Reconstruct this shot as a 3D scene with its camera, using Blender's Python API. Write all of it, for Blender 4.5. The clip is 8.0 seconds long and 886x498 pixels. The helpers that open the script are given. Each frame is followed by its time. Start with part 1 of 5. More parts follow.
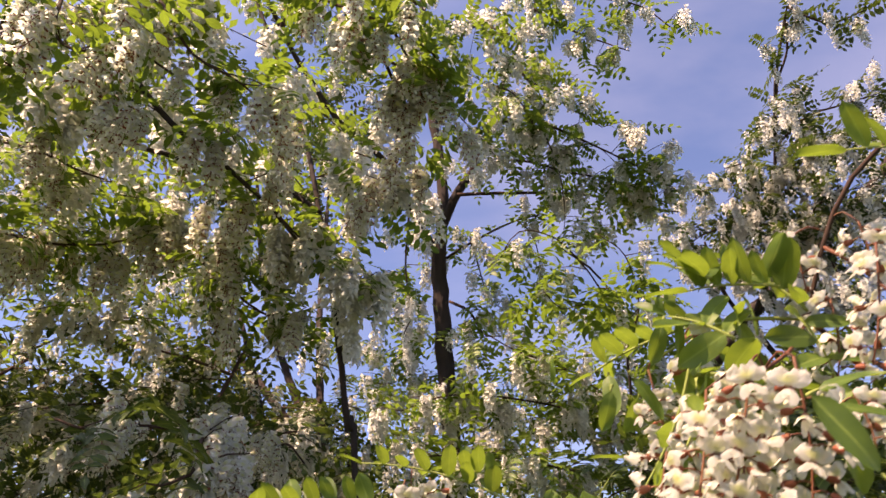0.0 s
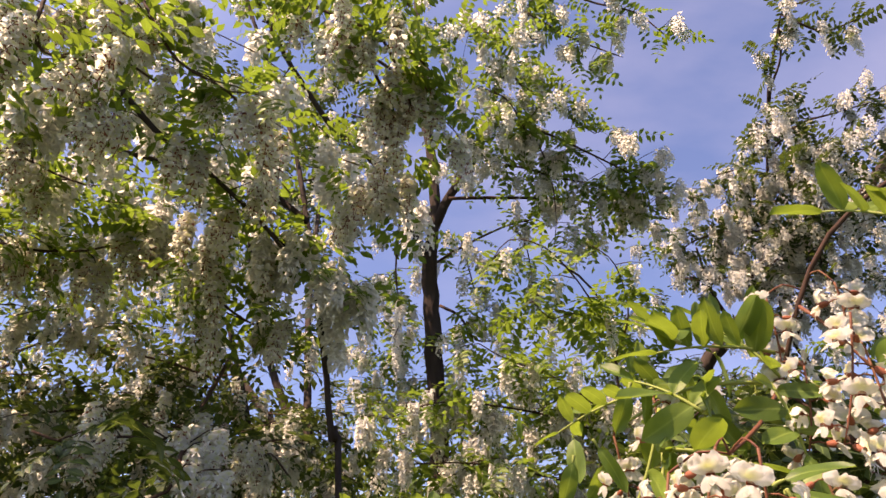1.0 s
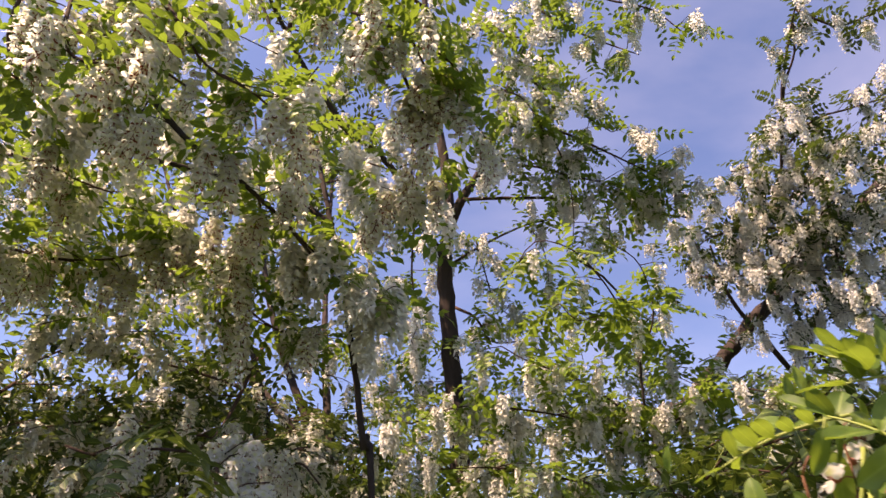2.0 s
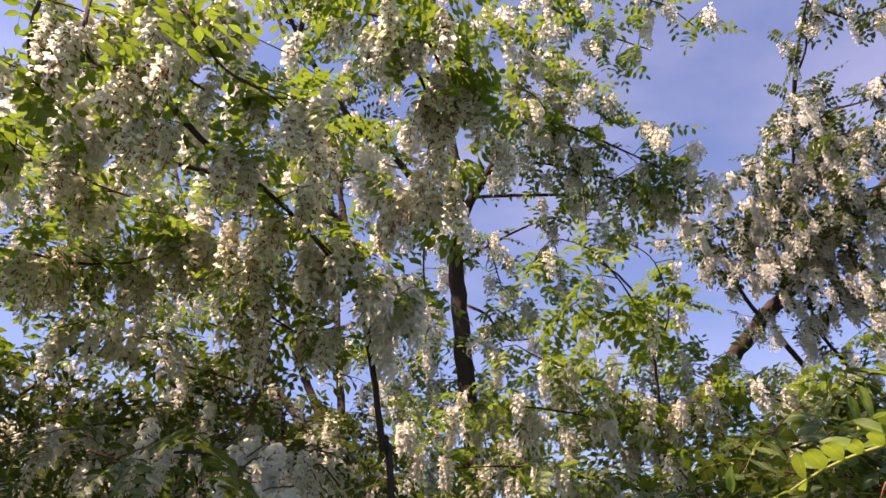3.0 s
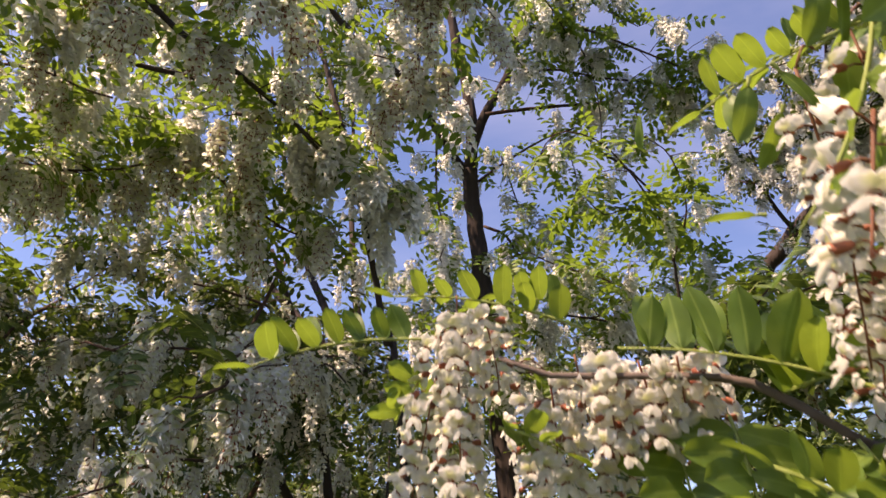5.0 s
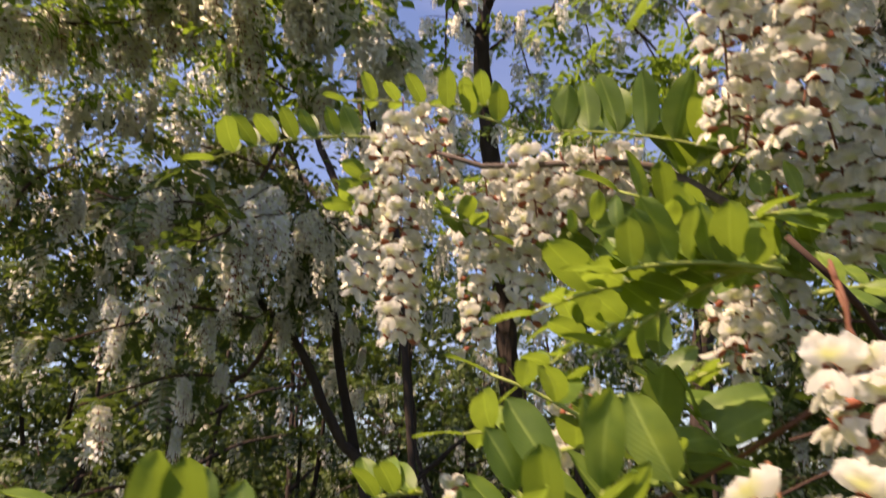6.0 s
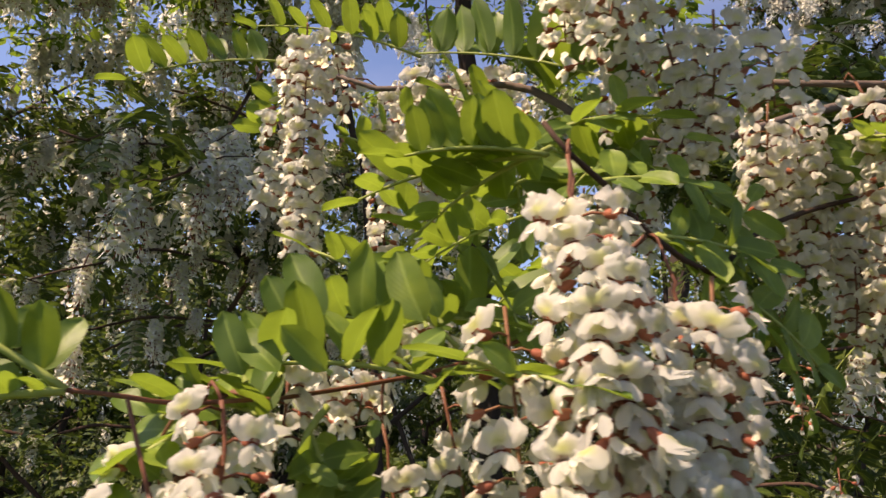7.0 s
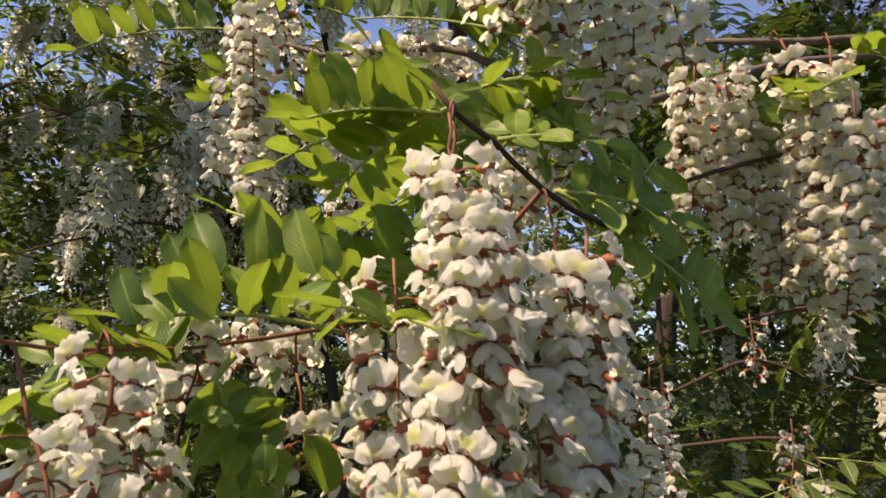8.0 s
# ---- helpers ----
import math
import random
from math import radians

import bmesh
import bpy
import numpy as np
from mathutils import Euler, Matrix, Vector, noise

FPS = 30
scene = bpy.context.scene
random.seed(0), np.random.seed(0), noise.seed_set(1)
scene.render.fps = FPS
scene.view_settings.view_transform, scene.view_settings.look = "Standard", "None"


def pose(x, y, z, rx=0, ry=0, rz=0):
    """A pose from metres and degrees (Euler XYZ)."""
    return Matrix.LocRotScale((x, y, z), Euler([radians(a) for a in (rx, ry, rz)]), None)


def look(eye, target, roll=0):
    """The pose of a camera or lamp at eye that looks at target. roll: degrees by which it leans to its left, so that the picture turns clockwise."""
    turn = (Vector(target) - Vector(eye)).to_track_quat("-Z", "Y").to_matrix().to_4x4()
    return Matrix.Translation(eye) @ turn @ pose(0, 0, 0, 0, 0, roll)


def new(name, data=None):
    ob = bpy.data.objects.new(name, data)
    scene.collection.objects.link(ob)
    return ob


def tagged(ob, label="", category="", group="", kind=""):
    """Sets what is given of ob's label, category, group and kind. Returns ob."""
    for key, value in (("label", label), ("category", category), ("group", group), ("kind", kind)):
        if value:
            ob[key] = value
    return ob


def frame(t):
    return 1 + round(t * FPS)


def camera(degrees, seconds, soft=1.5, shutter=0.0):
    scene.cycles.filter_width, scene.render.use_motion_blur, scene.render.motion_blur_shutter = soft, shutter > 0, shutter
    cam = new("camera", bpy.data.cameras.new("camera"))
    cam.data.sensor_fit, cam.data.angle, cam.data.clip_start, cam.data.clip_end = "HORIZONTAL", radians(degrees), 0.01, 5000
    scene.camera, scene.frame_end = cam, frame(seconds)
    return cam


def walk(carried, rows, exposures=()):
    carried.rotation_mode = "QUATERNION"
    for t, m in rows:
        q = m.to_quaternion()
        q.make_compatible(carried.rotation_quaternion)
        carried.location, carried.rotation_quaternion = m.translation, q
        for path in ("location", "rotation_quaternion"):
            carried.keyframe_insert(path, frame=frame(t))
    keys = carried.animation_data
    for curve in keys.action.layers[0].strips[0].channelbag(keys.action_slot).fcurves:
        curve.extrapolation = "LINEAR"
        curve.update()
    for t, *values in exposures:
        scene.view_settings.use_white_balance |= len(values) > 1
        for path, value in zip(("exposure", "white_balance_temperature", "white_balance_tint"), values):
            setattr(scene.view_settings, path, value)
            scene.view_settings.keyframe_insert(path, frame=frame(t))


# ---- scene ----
cam = camera(70.0, 8.0, soft=1.5, shutter=0.38)
PATH = [
    (0, (0.1456, -0.0163, 1.5636), (0.1224, 1.6241, 2.7075), 0.56),
    (0.5, (0.1655, -0.0348, 1.5927), (0.1608, 1.6183, 2.7185), 0.9),
    (1, (0.1675, -0.0221, 1.6053), (0.1619, 1.6216, 2.7447), 0.84),
    (1.5, (0.1344, -0.002, 1.6187), (0.121, 1.6455, 2.7525), 0.29),
    (2.8, (0.0087, -0.0075, 1.6529), (0.0139, 1.6332, 2.7966), 0),
    (3, (0.0354, -0.0092, 1.6526), (0.013, 1.6446, 2.777), -0.02),
    (3.5, (0.0382, -0.0053, 1.6641), (0.0131, 1.6767, 2.7459), -0.44),
    (4, (0.0987, 0.059, 1.6255), (0.009, 1.7296, 2.7214), -0.01),
    (4.5, (0.1365, 0.1325, 1.5752), (0.0042, 1.8459, 2.5984), -1.14),
    (4.7, (0.1325, 0.1565, 1.5632), (-0.002, 1.8789, 2.5708), -1.31),
    (5.8, (0.1661, 0.1214, 1.4493), (0.024, 1.9534, 2.2389), 0.72),
    (6, (0.1859, 0.1424, 1.459), (-0.0096, 2.0217, 2.1147), 0.62),
    (6.5, (0.2183, 0.1368, 1.4429), (0.02, 2.0613, 1.9498), 0.09),
    (7, (0.259, 0.127, 1.4225), (0.0931, 2.0498, 1.9474), 1.14),
    (7.5, (0.2858, 0.1258, 1.4252), (0.1017, 2.0567, 1.9128), 0.79),
    (8, (0.3004, 0.119, 1.4146), (0.1326, 2.065, 1.845), 0.12),
]
walk(cam, [(t, look(eye, target, roll)) for t, eye, target, roll in PATH], exposures=[(0, 1.18, 10700, 38), (3, 1.2, 10200, 38), (4.7, 1.13, 9900, 36), (6.2, 1.0, 10500, 32), (8, 0.88, 10300, 28)])

# ---- light ----
SUN = (-0.48, -0.32, 0.82)
world = bpy.data.worlds.new("sky")
scene.world = world
world.use_nodes = True
wn, wl = world.node_tree.nodes, world.node_tree.links
wn.clear()
sky = wn.new("ShaderNodeTexSky")
sky.sky_type, sky.sun_disc = "NISHITA", False
sky.sun_elevation = math.asin(SUN[2] / Vector(SUN).length)
sky.sun_rotation = math.atan2(SUN[0], SUN[1])
sky.air_density, sky.dust_density, sky.ozone_density = 1.0, 1.2, 2.5
# thin high cloud, drawn out along one direction
wco = wn.new("ShaderNodeTexCoord")
wmap = wn.new("ShaderNodeMapping")
wmap.inputs["Scale"].default_value = (1.2, 3.0, 3.4)
wmap.inputs["Rotation"].default_value = (0.3, 0.4, 0.6)
wnoise = wn.new("ShaderNodeTexNoise")
wnoise.inputs["Scale"].default_value, wnoise.inputs["Detail"].default_value = 1.6, 7.0
wramp = wn.new("ShaderNodeMapRange")
wramp.inputs["From Min"].default_value, wramp.inputs["From Max"].default_value = 0.42, 0.78
wramp.inputs["To Min"].default_value, wramp.inputs["To Max"].default_value = 0.0, 0.15
wmix = wn.new("ShaderNodeMixRGB")
wmix.inputs["Color2"].default_value = (6.0, 6.8, 8.8, 1)
wbg = wn.new("ShaderNodeBackground")
wbg.inputs["Strength"].default_value = 0.122
wout = wn.new("ShaderNodeOutputWorld")
wl.new(wco.outputs["Generated"], wmap.inputs["Vector"])
wl.new(wmap.outputs["Vector"], wnoise.inputs["Vector"])
wl.new(wnoise.outputs["Fac"], wramp.inputs["Value"])
wl.new(wramp.outputs["Result"], wmix.inputs["Fac"])
wtint = wn.new("ShaderNodeMixRGB")
wtint.blend_type = "MULTIPLY"
wtint.inputs["Fac"].default_value = 1.0
wtint.inputs["Color2"].default_value = (0.59, 0.84, 1.18, 1)
wl.new(sky.outputs["Color"], wtint.inputs["Color1"])
wl.new(wtint.outputs["Color"], wmix.inputs["Color1"])
wl.new(wmix.outputs["Color"], wbg.inputs["Color"])
wl.new(wbg.outputs["Background"], wout.inputs["Surface"])

sun = new("sun", bpy.data.lights.new("sun", "SUN"))
sun.data.energy, sun.data.angle, sun.data.color = 4.9, radians(0.53), (1.0, 0.975, 0.93)
sun.matrix_world = look(SUN, (0, 0, 0))
sun.location = (0, 0, 30)


# ---- materials ----
def surface(name, rough=0.6, spec=0.3):
    """A node material with its principled shader; returns material, nodes, links and shader."""
    m = bpy.data.materials.new(name)
    m.use_nodes = True
    nodes, links = m.node_tree.nodes, m.node_tree.links
    p = nodes["Principled BSDF"]
    p.inputs["Roughness"].default_value = rough
    p.inputs["Specular IOR Level"].default_value = spec
    return m, nodes, links, p


def varied(nodes, links, colours, scale, island=True, detail=3.0):
    """A colour that wanders between the given ones, piece by piece and with a noise of that scale."""
    geo, info = nodes.new("ShaderNodeNewGeometry"), nodes.new("ShaderNodeObjectInfo")
    co = nodes.new("ShaderNodeTexCoord")
    tex = nodes.new("ShaderNodeTexNoise")
    tex.inputs["Scale"].default_value, tex.inputs["Detail"].default_value = scale, detail
    links.new(co.outputs["Object"], tex.inputs["Vector"])
    a = nodes.new("ShaderNodeMath")
    a.operation = "MULTIPLY_ADD"
    a.inputs[1].default_value = 0.45 if island else 0.1
    links.new(geo.outputs["Random Per Island"], a.inputs[0])
    b = nodes.new("ShaderNodeMath")
    b.operation = "MULTIPLY_ADD"
    b.inputs[1].default_value = 0.35
    links.new(info.outputs["Random"], b.inputs[0])
    c = nodes.new("ShaderNodeMath")
    c.operation = "MULTIPLY"
    c.inputs[1].default_value = 0.4
    links.new(tex.outputs["Fac"], c.inputs[0])
    links.new(c.outputs[0], b.inputs[2])
    links.new(b.outputs[0], a.inputs[2])
    ramp = nodes.new("ShaderNodeValToRGB")
    ramp.color_ramp.elements[0].color = (*colours[0], 1)
    ramp.color_ramp.elements[1].color = (*colours[-1], 1)
    for i, col in enumerate(colours[1:-1]):
        e = ramp.color_ramp.elements.new((i + 1) / (len(colours) - 1))
        e.color = (*col, 1)
    links.new(a.outputs[0], ramp.inputs["Fac"])
    return ramp, tex


def thin_sheet(m, nodes, links, p, colour, through_colour, share):
    """Lets part of the light pass through a thin leaf or petal."""
    tr = nodes.new("ShaderNodeBsdfTranslucent")
    mul = nodes.new("ShaderNodeMixRGB")
    mul.blend_type = "MIX"
    mul.inputs["Fac"].default_value = 0.6
    mul.inputs["Color2"].default_value = (*through_colour, 1)
    links.new(colour, mul.inputs["Color1"])
    links.new(mul.outputs["Color"], tr.inputs["Color"])
    mix = nodes.new("ShaderNodeMixShader")
    mix.inputs["Fac"].default_value = share
    links.new(p.outputs["BSDF"], mix.inputs[1])
    links.new(tr.outputs["BSDF"], mix.inputs[2])
    links.new(mix.outputs["Shader"], nodes["Material Output"].inputs["Surface"])


def leaf_material(name, colours, through_colour, share=0.45, grain=60.0):
    m, nodes, links, p = surface(name, 0.48, 0.35)
    ramp, tex = varied(nodes, links, colours, grain)
    uv = nodes.new("ShaderNodeUVMap")
    sep = nodes.new("ShaderNodeSeparateXYZ")
    links.new(uv.outputs["UV"], sep.inputs["Vector"])
    # pale midrib, faint side veins
    off = nodes.new("ShaderNodeMath")
    off.operation = "SUBTRACT"
    off.inputs[1].default_value = 0.5
    links.new(sep.outputs["Y"], off.inputs[0])
    ab = nodes.new("ShaderNodeMath")
    ab.operation = "ABSOLUTE"
    links.new(off.outputs[0], ab.inputs[0])
    rib = nodes.new("ShaderNodeMapRange")
    rib.inputs["From Min"].default_value, rib.inputs["From Max"].default_value = 0.0, 0.06
    rib.inputs["To Min"].default_value, rib.inputs["To Max"].default_value = 0.55, 0.0
    links.new(ab.outputs[0], rib.inputs["Value"])
    ribmix = nodes.new("ShaderNodeMixRGB")
    ribmix.inputs["Color2"].default_value = (0.30, 0.42, 0.10, 1)
    links.new(rib.outputs["Result"], ribmix.inputs["Fac"])
    links.new(ramp.outputs["Color"], ribmix.inputs["Color1"])
    links.new(ribmix.outputs["Color"], p.inputs["Base Color"])
    slope = nodes.new("ShaderNodeMath")
    slope.operation = "MULTIPLY_ADD"
    slope.inputs[1].default_value = -0.9
    links.new(ab.outputs[0], slope.inputs[0])
    links.new(sep.outputs["X"], slope.inputs[2])
    wave = nodes.new("ShaderNodeMath")
    wave.operation = "MULTIPLY"
    wave.inputs[1].default_value = 62.0
    links.new(slope.outputs[0], wave.inputs[0])
    sine = nodes.new("ShaderNodeMath")
    sine.operation = "SINE"
    links.new(wave.outputs[0], sine.inputs[0])
    bump = nodes.new("ShaderNodeBump")
    bump.inputs["Strength"].default_value, bump.inputs["Distance"].default_value = 0.10, 0.0003
    links.new(sine.outputs[0], bump.inputs["Height"])
    links.new(bump.outputs["Normal"], p.inputs["Normal"])
    thin_sheet(m, nodes, links, p, ramp.outputs["Color"], through_colour, share)
    return m


def petal_material(name, colours, through_colour, share=0.38, grain=90.0, crease=320.0):
    m, nodes, links, p = surface(name, 0.55, 0.2)
    ramp, tex = varied(nodes, links, colours, grain)
    links.new(ramp.outputs["Color"], p.inputs["Base Color"])
    bump = nodes.new("ShaderNodeBump")
    bump.inputs["Strength"].default_value, bump.inputs["Distance"].default_value = 0.3, 0.0008
    fine = nodes.new("ShaderNodeTexNoise")
    fine.inputs["Scale"].default_value = crease
    co = nodes.new("ShaderNodeTexCoord")
    links.new(co.outputs["Object"], fine.inputs["Vector"])
    links.new(fine.outputs["Fac"], bump.inputs["Height"])
    links.new(bump.outputs["Normal"], p.inputs["Normal"])
    thin_sheet(m, nodes, links, p, ramp.outputs["Color"], through_colour, share)
    return m


def bark_material(name, colours, scale, depth):
    m, nodes, links, p = surface(name, 0.9, 0.15)
    ramp, tex = varied(nodes, links, colours, scale, island=False, detail=8.0)
    links.new(ramp.outputs["Color"], p.inputs["Base Color"])
    co = nodes.new("ShaderNodeTexCoord")
    mp = nodes.new("ShaderNodeMapping")
    mp.inputs["Scale"].default_value = (1.0, 1.0, 0.22)
    ridge = nodes.new("ShaderNodeTexVoronoi")
    ridge.inputs["Scale"].default_value = scale * 1.6
    links.new(co.outputs["Object"], mp.inputs["Vector"])
    links.new(mp.outputs["Vector"], ridge.inputs["Vector"])
    bump = nodes.new("ShaderNodeBump")
    bump.inputs["Strength"].default_value, bump.inputs["Distance"].default_value = 0.9, depth
    links.new(ridge.outputs["Distance"], bump.inputs["Height"])
    links.new(bump.outputs["Normal"], p.inputs["Normal"])
    return m


LEAF = leaf_material("leaf_green", [(0.023, 0.052, 0.012), (0.046, 0.098, 0.019), (0.086, 0.158, 0.028), (0.155, 0.235, 0.036)], (0.30, 0.48, 0.055), 0.40)
LEAF_NEAR = leaf_material("leaf_near", [(0.018, 0.048, 0.013), (0.036, 0.086, 0.019), (0.086, 0.160, 0.030), (0.22, 0.305, 0.048)], (0.32, 0.47, 0.05), 0.41, 3.5)
# the same leaf with the shade of the wood put into its colour
LEAF_SHADE = leaf_material("leaf_shade", [(0.013, 0.028, 0.008), (0.024, 0.048, 0.012), (0.056, 0.094, 0.019)], (0.15, 0.24, 0.034), 0.28)
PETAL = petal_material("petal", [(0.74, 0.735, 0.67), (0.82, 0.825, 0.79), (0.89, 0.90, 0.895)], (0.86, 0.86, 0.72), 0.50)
# base colour held below PETAL's to tame the sun on the near blossom
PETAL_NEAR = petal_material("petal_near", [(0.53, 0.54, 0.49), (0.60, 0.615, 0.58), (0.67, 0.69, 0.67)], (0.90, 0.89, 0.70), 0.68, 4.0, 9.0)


def banner_material(name, colours, eye_colour, through_colour):
    """Petal with a soft yellow-green patch at the middle of the banner's foot."""
    m = petal_material(name, colours, through_colour, 0.68, 4.0, 9.0)
    nodes, links = m.node_tree.nodes, m.node_tree.links
    p = nodes["Principled BSDF"]
    white = p.inputs["Base Color"].links[0].from_socket
    uv = nodes.new("ShaderNodeUVMap")
    dist = nodes.new("ShaderNodeVectorMath")
    dist.operation = "DISTANCE"
    stretch = nodes.new("ShaderNodeMapping")
    stretch.inputs["Scale"].default_value = (0.62, 1.0, 1.0)
    links.new(uv.outputs["UV"], stretch.inputs["Vector"])
    links.new(stretch.outputs["Vector"], dist.inputs[0])
    dist.inputs[1].default_value = (0.24, 0.5, 0)
    fall = nodes.new("ShaderNodeMapRange")
    fall.inputs["From Min"].default_value, fall.inputs["From Max"].default_value = 0.05, 0.29
    fall.inputs["To Min"].default_value, fall.inputs["To Max"].default_value = 0.8, 0.0
    links.new(dist.outputs["Value"], fall.inputs["Value"])
    mix = nodes.new("ShaderNodeMixRGB")
    mix.inputs["Color2"].default_value = (*eye_colour, 1)
    links.new(fall.outputs["Result"], mix.inputs["Fac"])
    links.new(white, mix.inputs["Color1"])
    links.new(mix.outputs["Color"], p.inputs["Base Color"])
    # the light that passes through takes the patch's colour too
    glow = next(n for n in nodes if n.type == "BSDF_TRANSLUCENT").inputs["Color"].links[0].from_node
    links.new(mix.outputs["Color"], glow.inputs["Color1"])
    return m


PETAL_EYE = banner_material("petal_banner", [(0.53, 0.54, 0.49), (0.60, 0.615, 0.58), (0.67, 0.69, 0.67)], (0.52, 0.60, 0.10), (0.89, 0.885, 0.70))
CALYX = petal_material("calyx", [(0.16, 0.046, 0.030), (0.25, 0.074, 0.045), (0.38, 0.145, 0.085)], (0.5, 0.13, 0.05), 0.15)
STALK = petal_material("stalk_red", [(0.10, 0.036, 0.024), (0.155, 0.058, 0.036), (0.20, 0.10, 0.05)], (0.4, 0.1, 0.04), 0.1)
STEM = petal_material("stem_green", [(0.16, 0.20, 0.05), (0.22, 0.28, 0.07), (0.27, 0.32, 0.10)], (0.3, 0.4, 0.08), 0.1)
BARK = bark_material("bark", [(0.020, 0.015, 0.013), (0.043, 0.032, 0.027), (0.082, 0.063, 0.053)], 22.0, 0.010)
TWIG = bark_material("twig_bark", [(0.03, 0.018, 0.014), (0.06, 0.035, 0.026), (0.10, 0.065, 0.05)], 60.0, 0.002)
WOODY = bark_material("young_bark", [(0.07, 0.055, 0.045), (0.13, 0.10, 0.085), (0.22, 0.18, 0.15)], 90.0, 0.0015)


def ground_material():
    m, nodes, links, p = surface("soil", 0.95, 0.1)
    ramp, tex = varied(nodes, links, [(0.020, 0.018, 0.010), (0.060, 0.050, 0.027), (0.040, 0.056, 0.016), (0.050, 0.066, 0.020), (0.095, 0.078, 0.046)], 1.3, island=False, detail=9.0)
    links.new(ramp.outputs["Color"], p.inputs["Base Color"])
    bump = nodes.new("ShaderNodeBump")
    bump.inputs["Distance"].default_value = 0.05
    links.new(tex.outputs["Fac"], bump.inputs["Height"])
    links.new(bump.outputs["Normal"], p.inputs["Normal"])
    return m


SOIL = ground_material()


# ---- building blocks ----
class Heap:
    """Vertices and faces gathered for one mesh."""

    def __init__(self):
        self.v, self.f, self.m, self.uv, self.n = [], [], [], [], 0

    def add(self, verts, faces, mats, uvs=None):
        verts = np.asarray(verts, float)
        self.v.append(verts)
        self.f.extend([tuple(i + self.n for i in face) for face in faces])
        self.m.extend(mats)
        self.uv.append(np.zeros((len(verts), 2)) if uvs is None else np.asarray(uvs, float))
        self.n += len(verts)

    def add_heap(self, other, matrix):
        a = np.array(matrix)
        v = np.concatenate(other.v) @ a[:3, :3].T + a[:3, 3]
        self.add(v, other.f, other.m, np.concatenate(other.uv))

    def mesh(self, name, materials, smooth=True):
        me = bpy.data.meshes.new(name)
        v = np.concatenate(self.v)
        me.from_pydata(v.tolist(), [], self.f)
        for mat in materials:
            me.materials.append(mat)
        me.polygons.foreach_set("material_index", np.array(self.m, dtype=np.int32))
        me.polygons.foreach_set("use_smooth", np.full(len(self.f), smooth))
        layer = me.uv_layers.new(name="UVMap")
        idx = np.zeros(len(me.loops), dtype=np.int32)
        me.loops.foreach_get("vertex_index", idx)
        layer.data.foreach_set("uv", np.concatenate(self.uv)[idx].ravel())
        me.update()
        return me


def part(name, data, parent, label="", kind=""):
    """Links a mesh as one object under a thing or a part."""
    ob = new(name, data)
    ob.parent = parent
    return tagged(ob, label, kind=kind)


def thing(name, place, label, category, group=""):
    ob = new(name)
    ob.location = place
    ob.empty_display_size = 0.2
    return tagged(ob, label, category, group)


def smooth_line(points, step):
    """A Catmull-Rom line through the points, as an array with about that step."""
    pts = [np.array(p, float) for p in points]
    pts = [2 * pts[0] - pts[1]] + pts + [2 * pts[-1] - pts[-2]]
    out = []
    for a, b, c, d in zip(pts, pts[1:], pts[2:], pts[3:]):
        n = max(2, int(np.linalg.norm(c - b) / step))
        for i in range(n):
            t = i / n
            out.append(0.5 * (2 * b + (c - a) * t + (2 * a - 5 * b + 4 * c - d) * t * t + (3 * b - a - 3 * c + d) * t**3))
    out.append(pts[-2])
    return np.array(out)


def tube(heap, line, r0, r1, sides=7, mat=0, rng=None, wobble=0.0):
    """A tapering round stem along a line."""
    line = np.array(line)
    n = len(line)
    if rng is not None and wobble:
        line[1:-1] += np.array([[rng.gauss(0, wobble) for _ in range(3)] for _ in range(n - 2)]).reshape(-1, 3)
    tang = np.gradient(line, axis=0)
    tang /= np.linalg.norm(tang, axis=1)[:, None] + 1e-9
    ref = np.array([0.31, 0.92, 0.23])
    verts, faces, uvs = [], [], []
    for i in range(n):
        s = np.cross(tang[i], ref)
        s /= np.linalg.norm(s) + 1e-9
        u = np.cross(s, tang[i])
        r = r0 + (r1 - r0) * i / (n - 1)
        if rng is not None:
            r *= rng.uniform(0.93, 1.08)
        for k in range(sides):
            a = 2 * math.pi * k / sides
            verts.append(line[i] + r * (math.cos(a) * s + math.sin(a) * u))
            uvs.append((i * 0.1, k / sides))
    for i in range(n - 1):
        for k in range(sides):
            q = (k + 1) % sides
            faces.append((i * sides + k, i * sides + q, (i + 1) * sides + q, (i + 1) * sides + k))
    faces.append(tuple(range(sides - 1, -1, -1)))
    faces.append(tuple((n - 1) * sides + k for k in range(sides)))
    heap.add(verts, faces, [mat] * len(faces), uvs)


def sheet(heap, rows, cols, place, mat, matrix=None):
    """A thin sheet: place(u, v) for u in 0..1 along and v in -1..1 across."""
    verts, uvs = [], []
    for i in range(rows + 1):
        for j in range(cols + 1):
            u, v = i / rows, 2 * j / cols - 1
            verts.append(place(u, v))
            uvs.append((u, v / 2 + 0.5))
    verts = np.array(verts, float)
    if matrix is not None:
        a = np.array(matrix)
        verts = verts @ a[:3, :3].T + a[:3, 3]
    w = cols + 1
    faces, mats = [], []
    for i in range(rows):
        for j in range(cols):
            faces.append((i * w + j, i * w + j + 1, (i + 1) * w + j + 1, (i + 1) * w + j))
            mats.append(mat(i / rows, 2 * (j + 0.5) / cols - 1) if callable(mat) else mat)
    heap.add(verts, faces, mats, uvs)


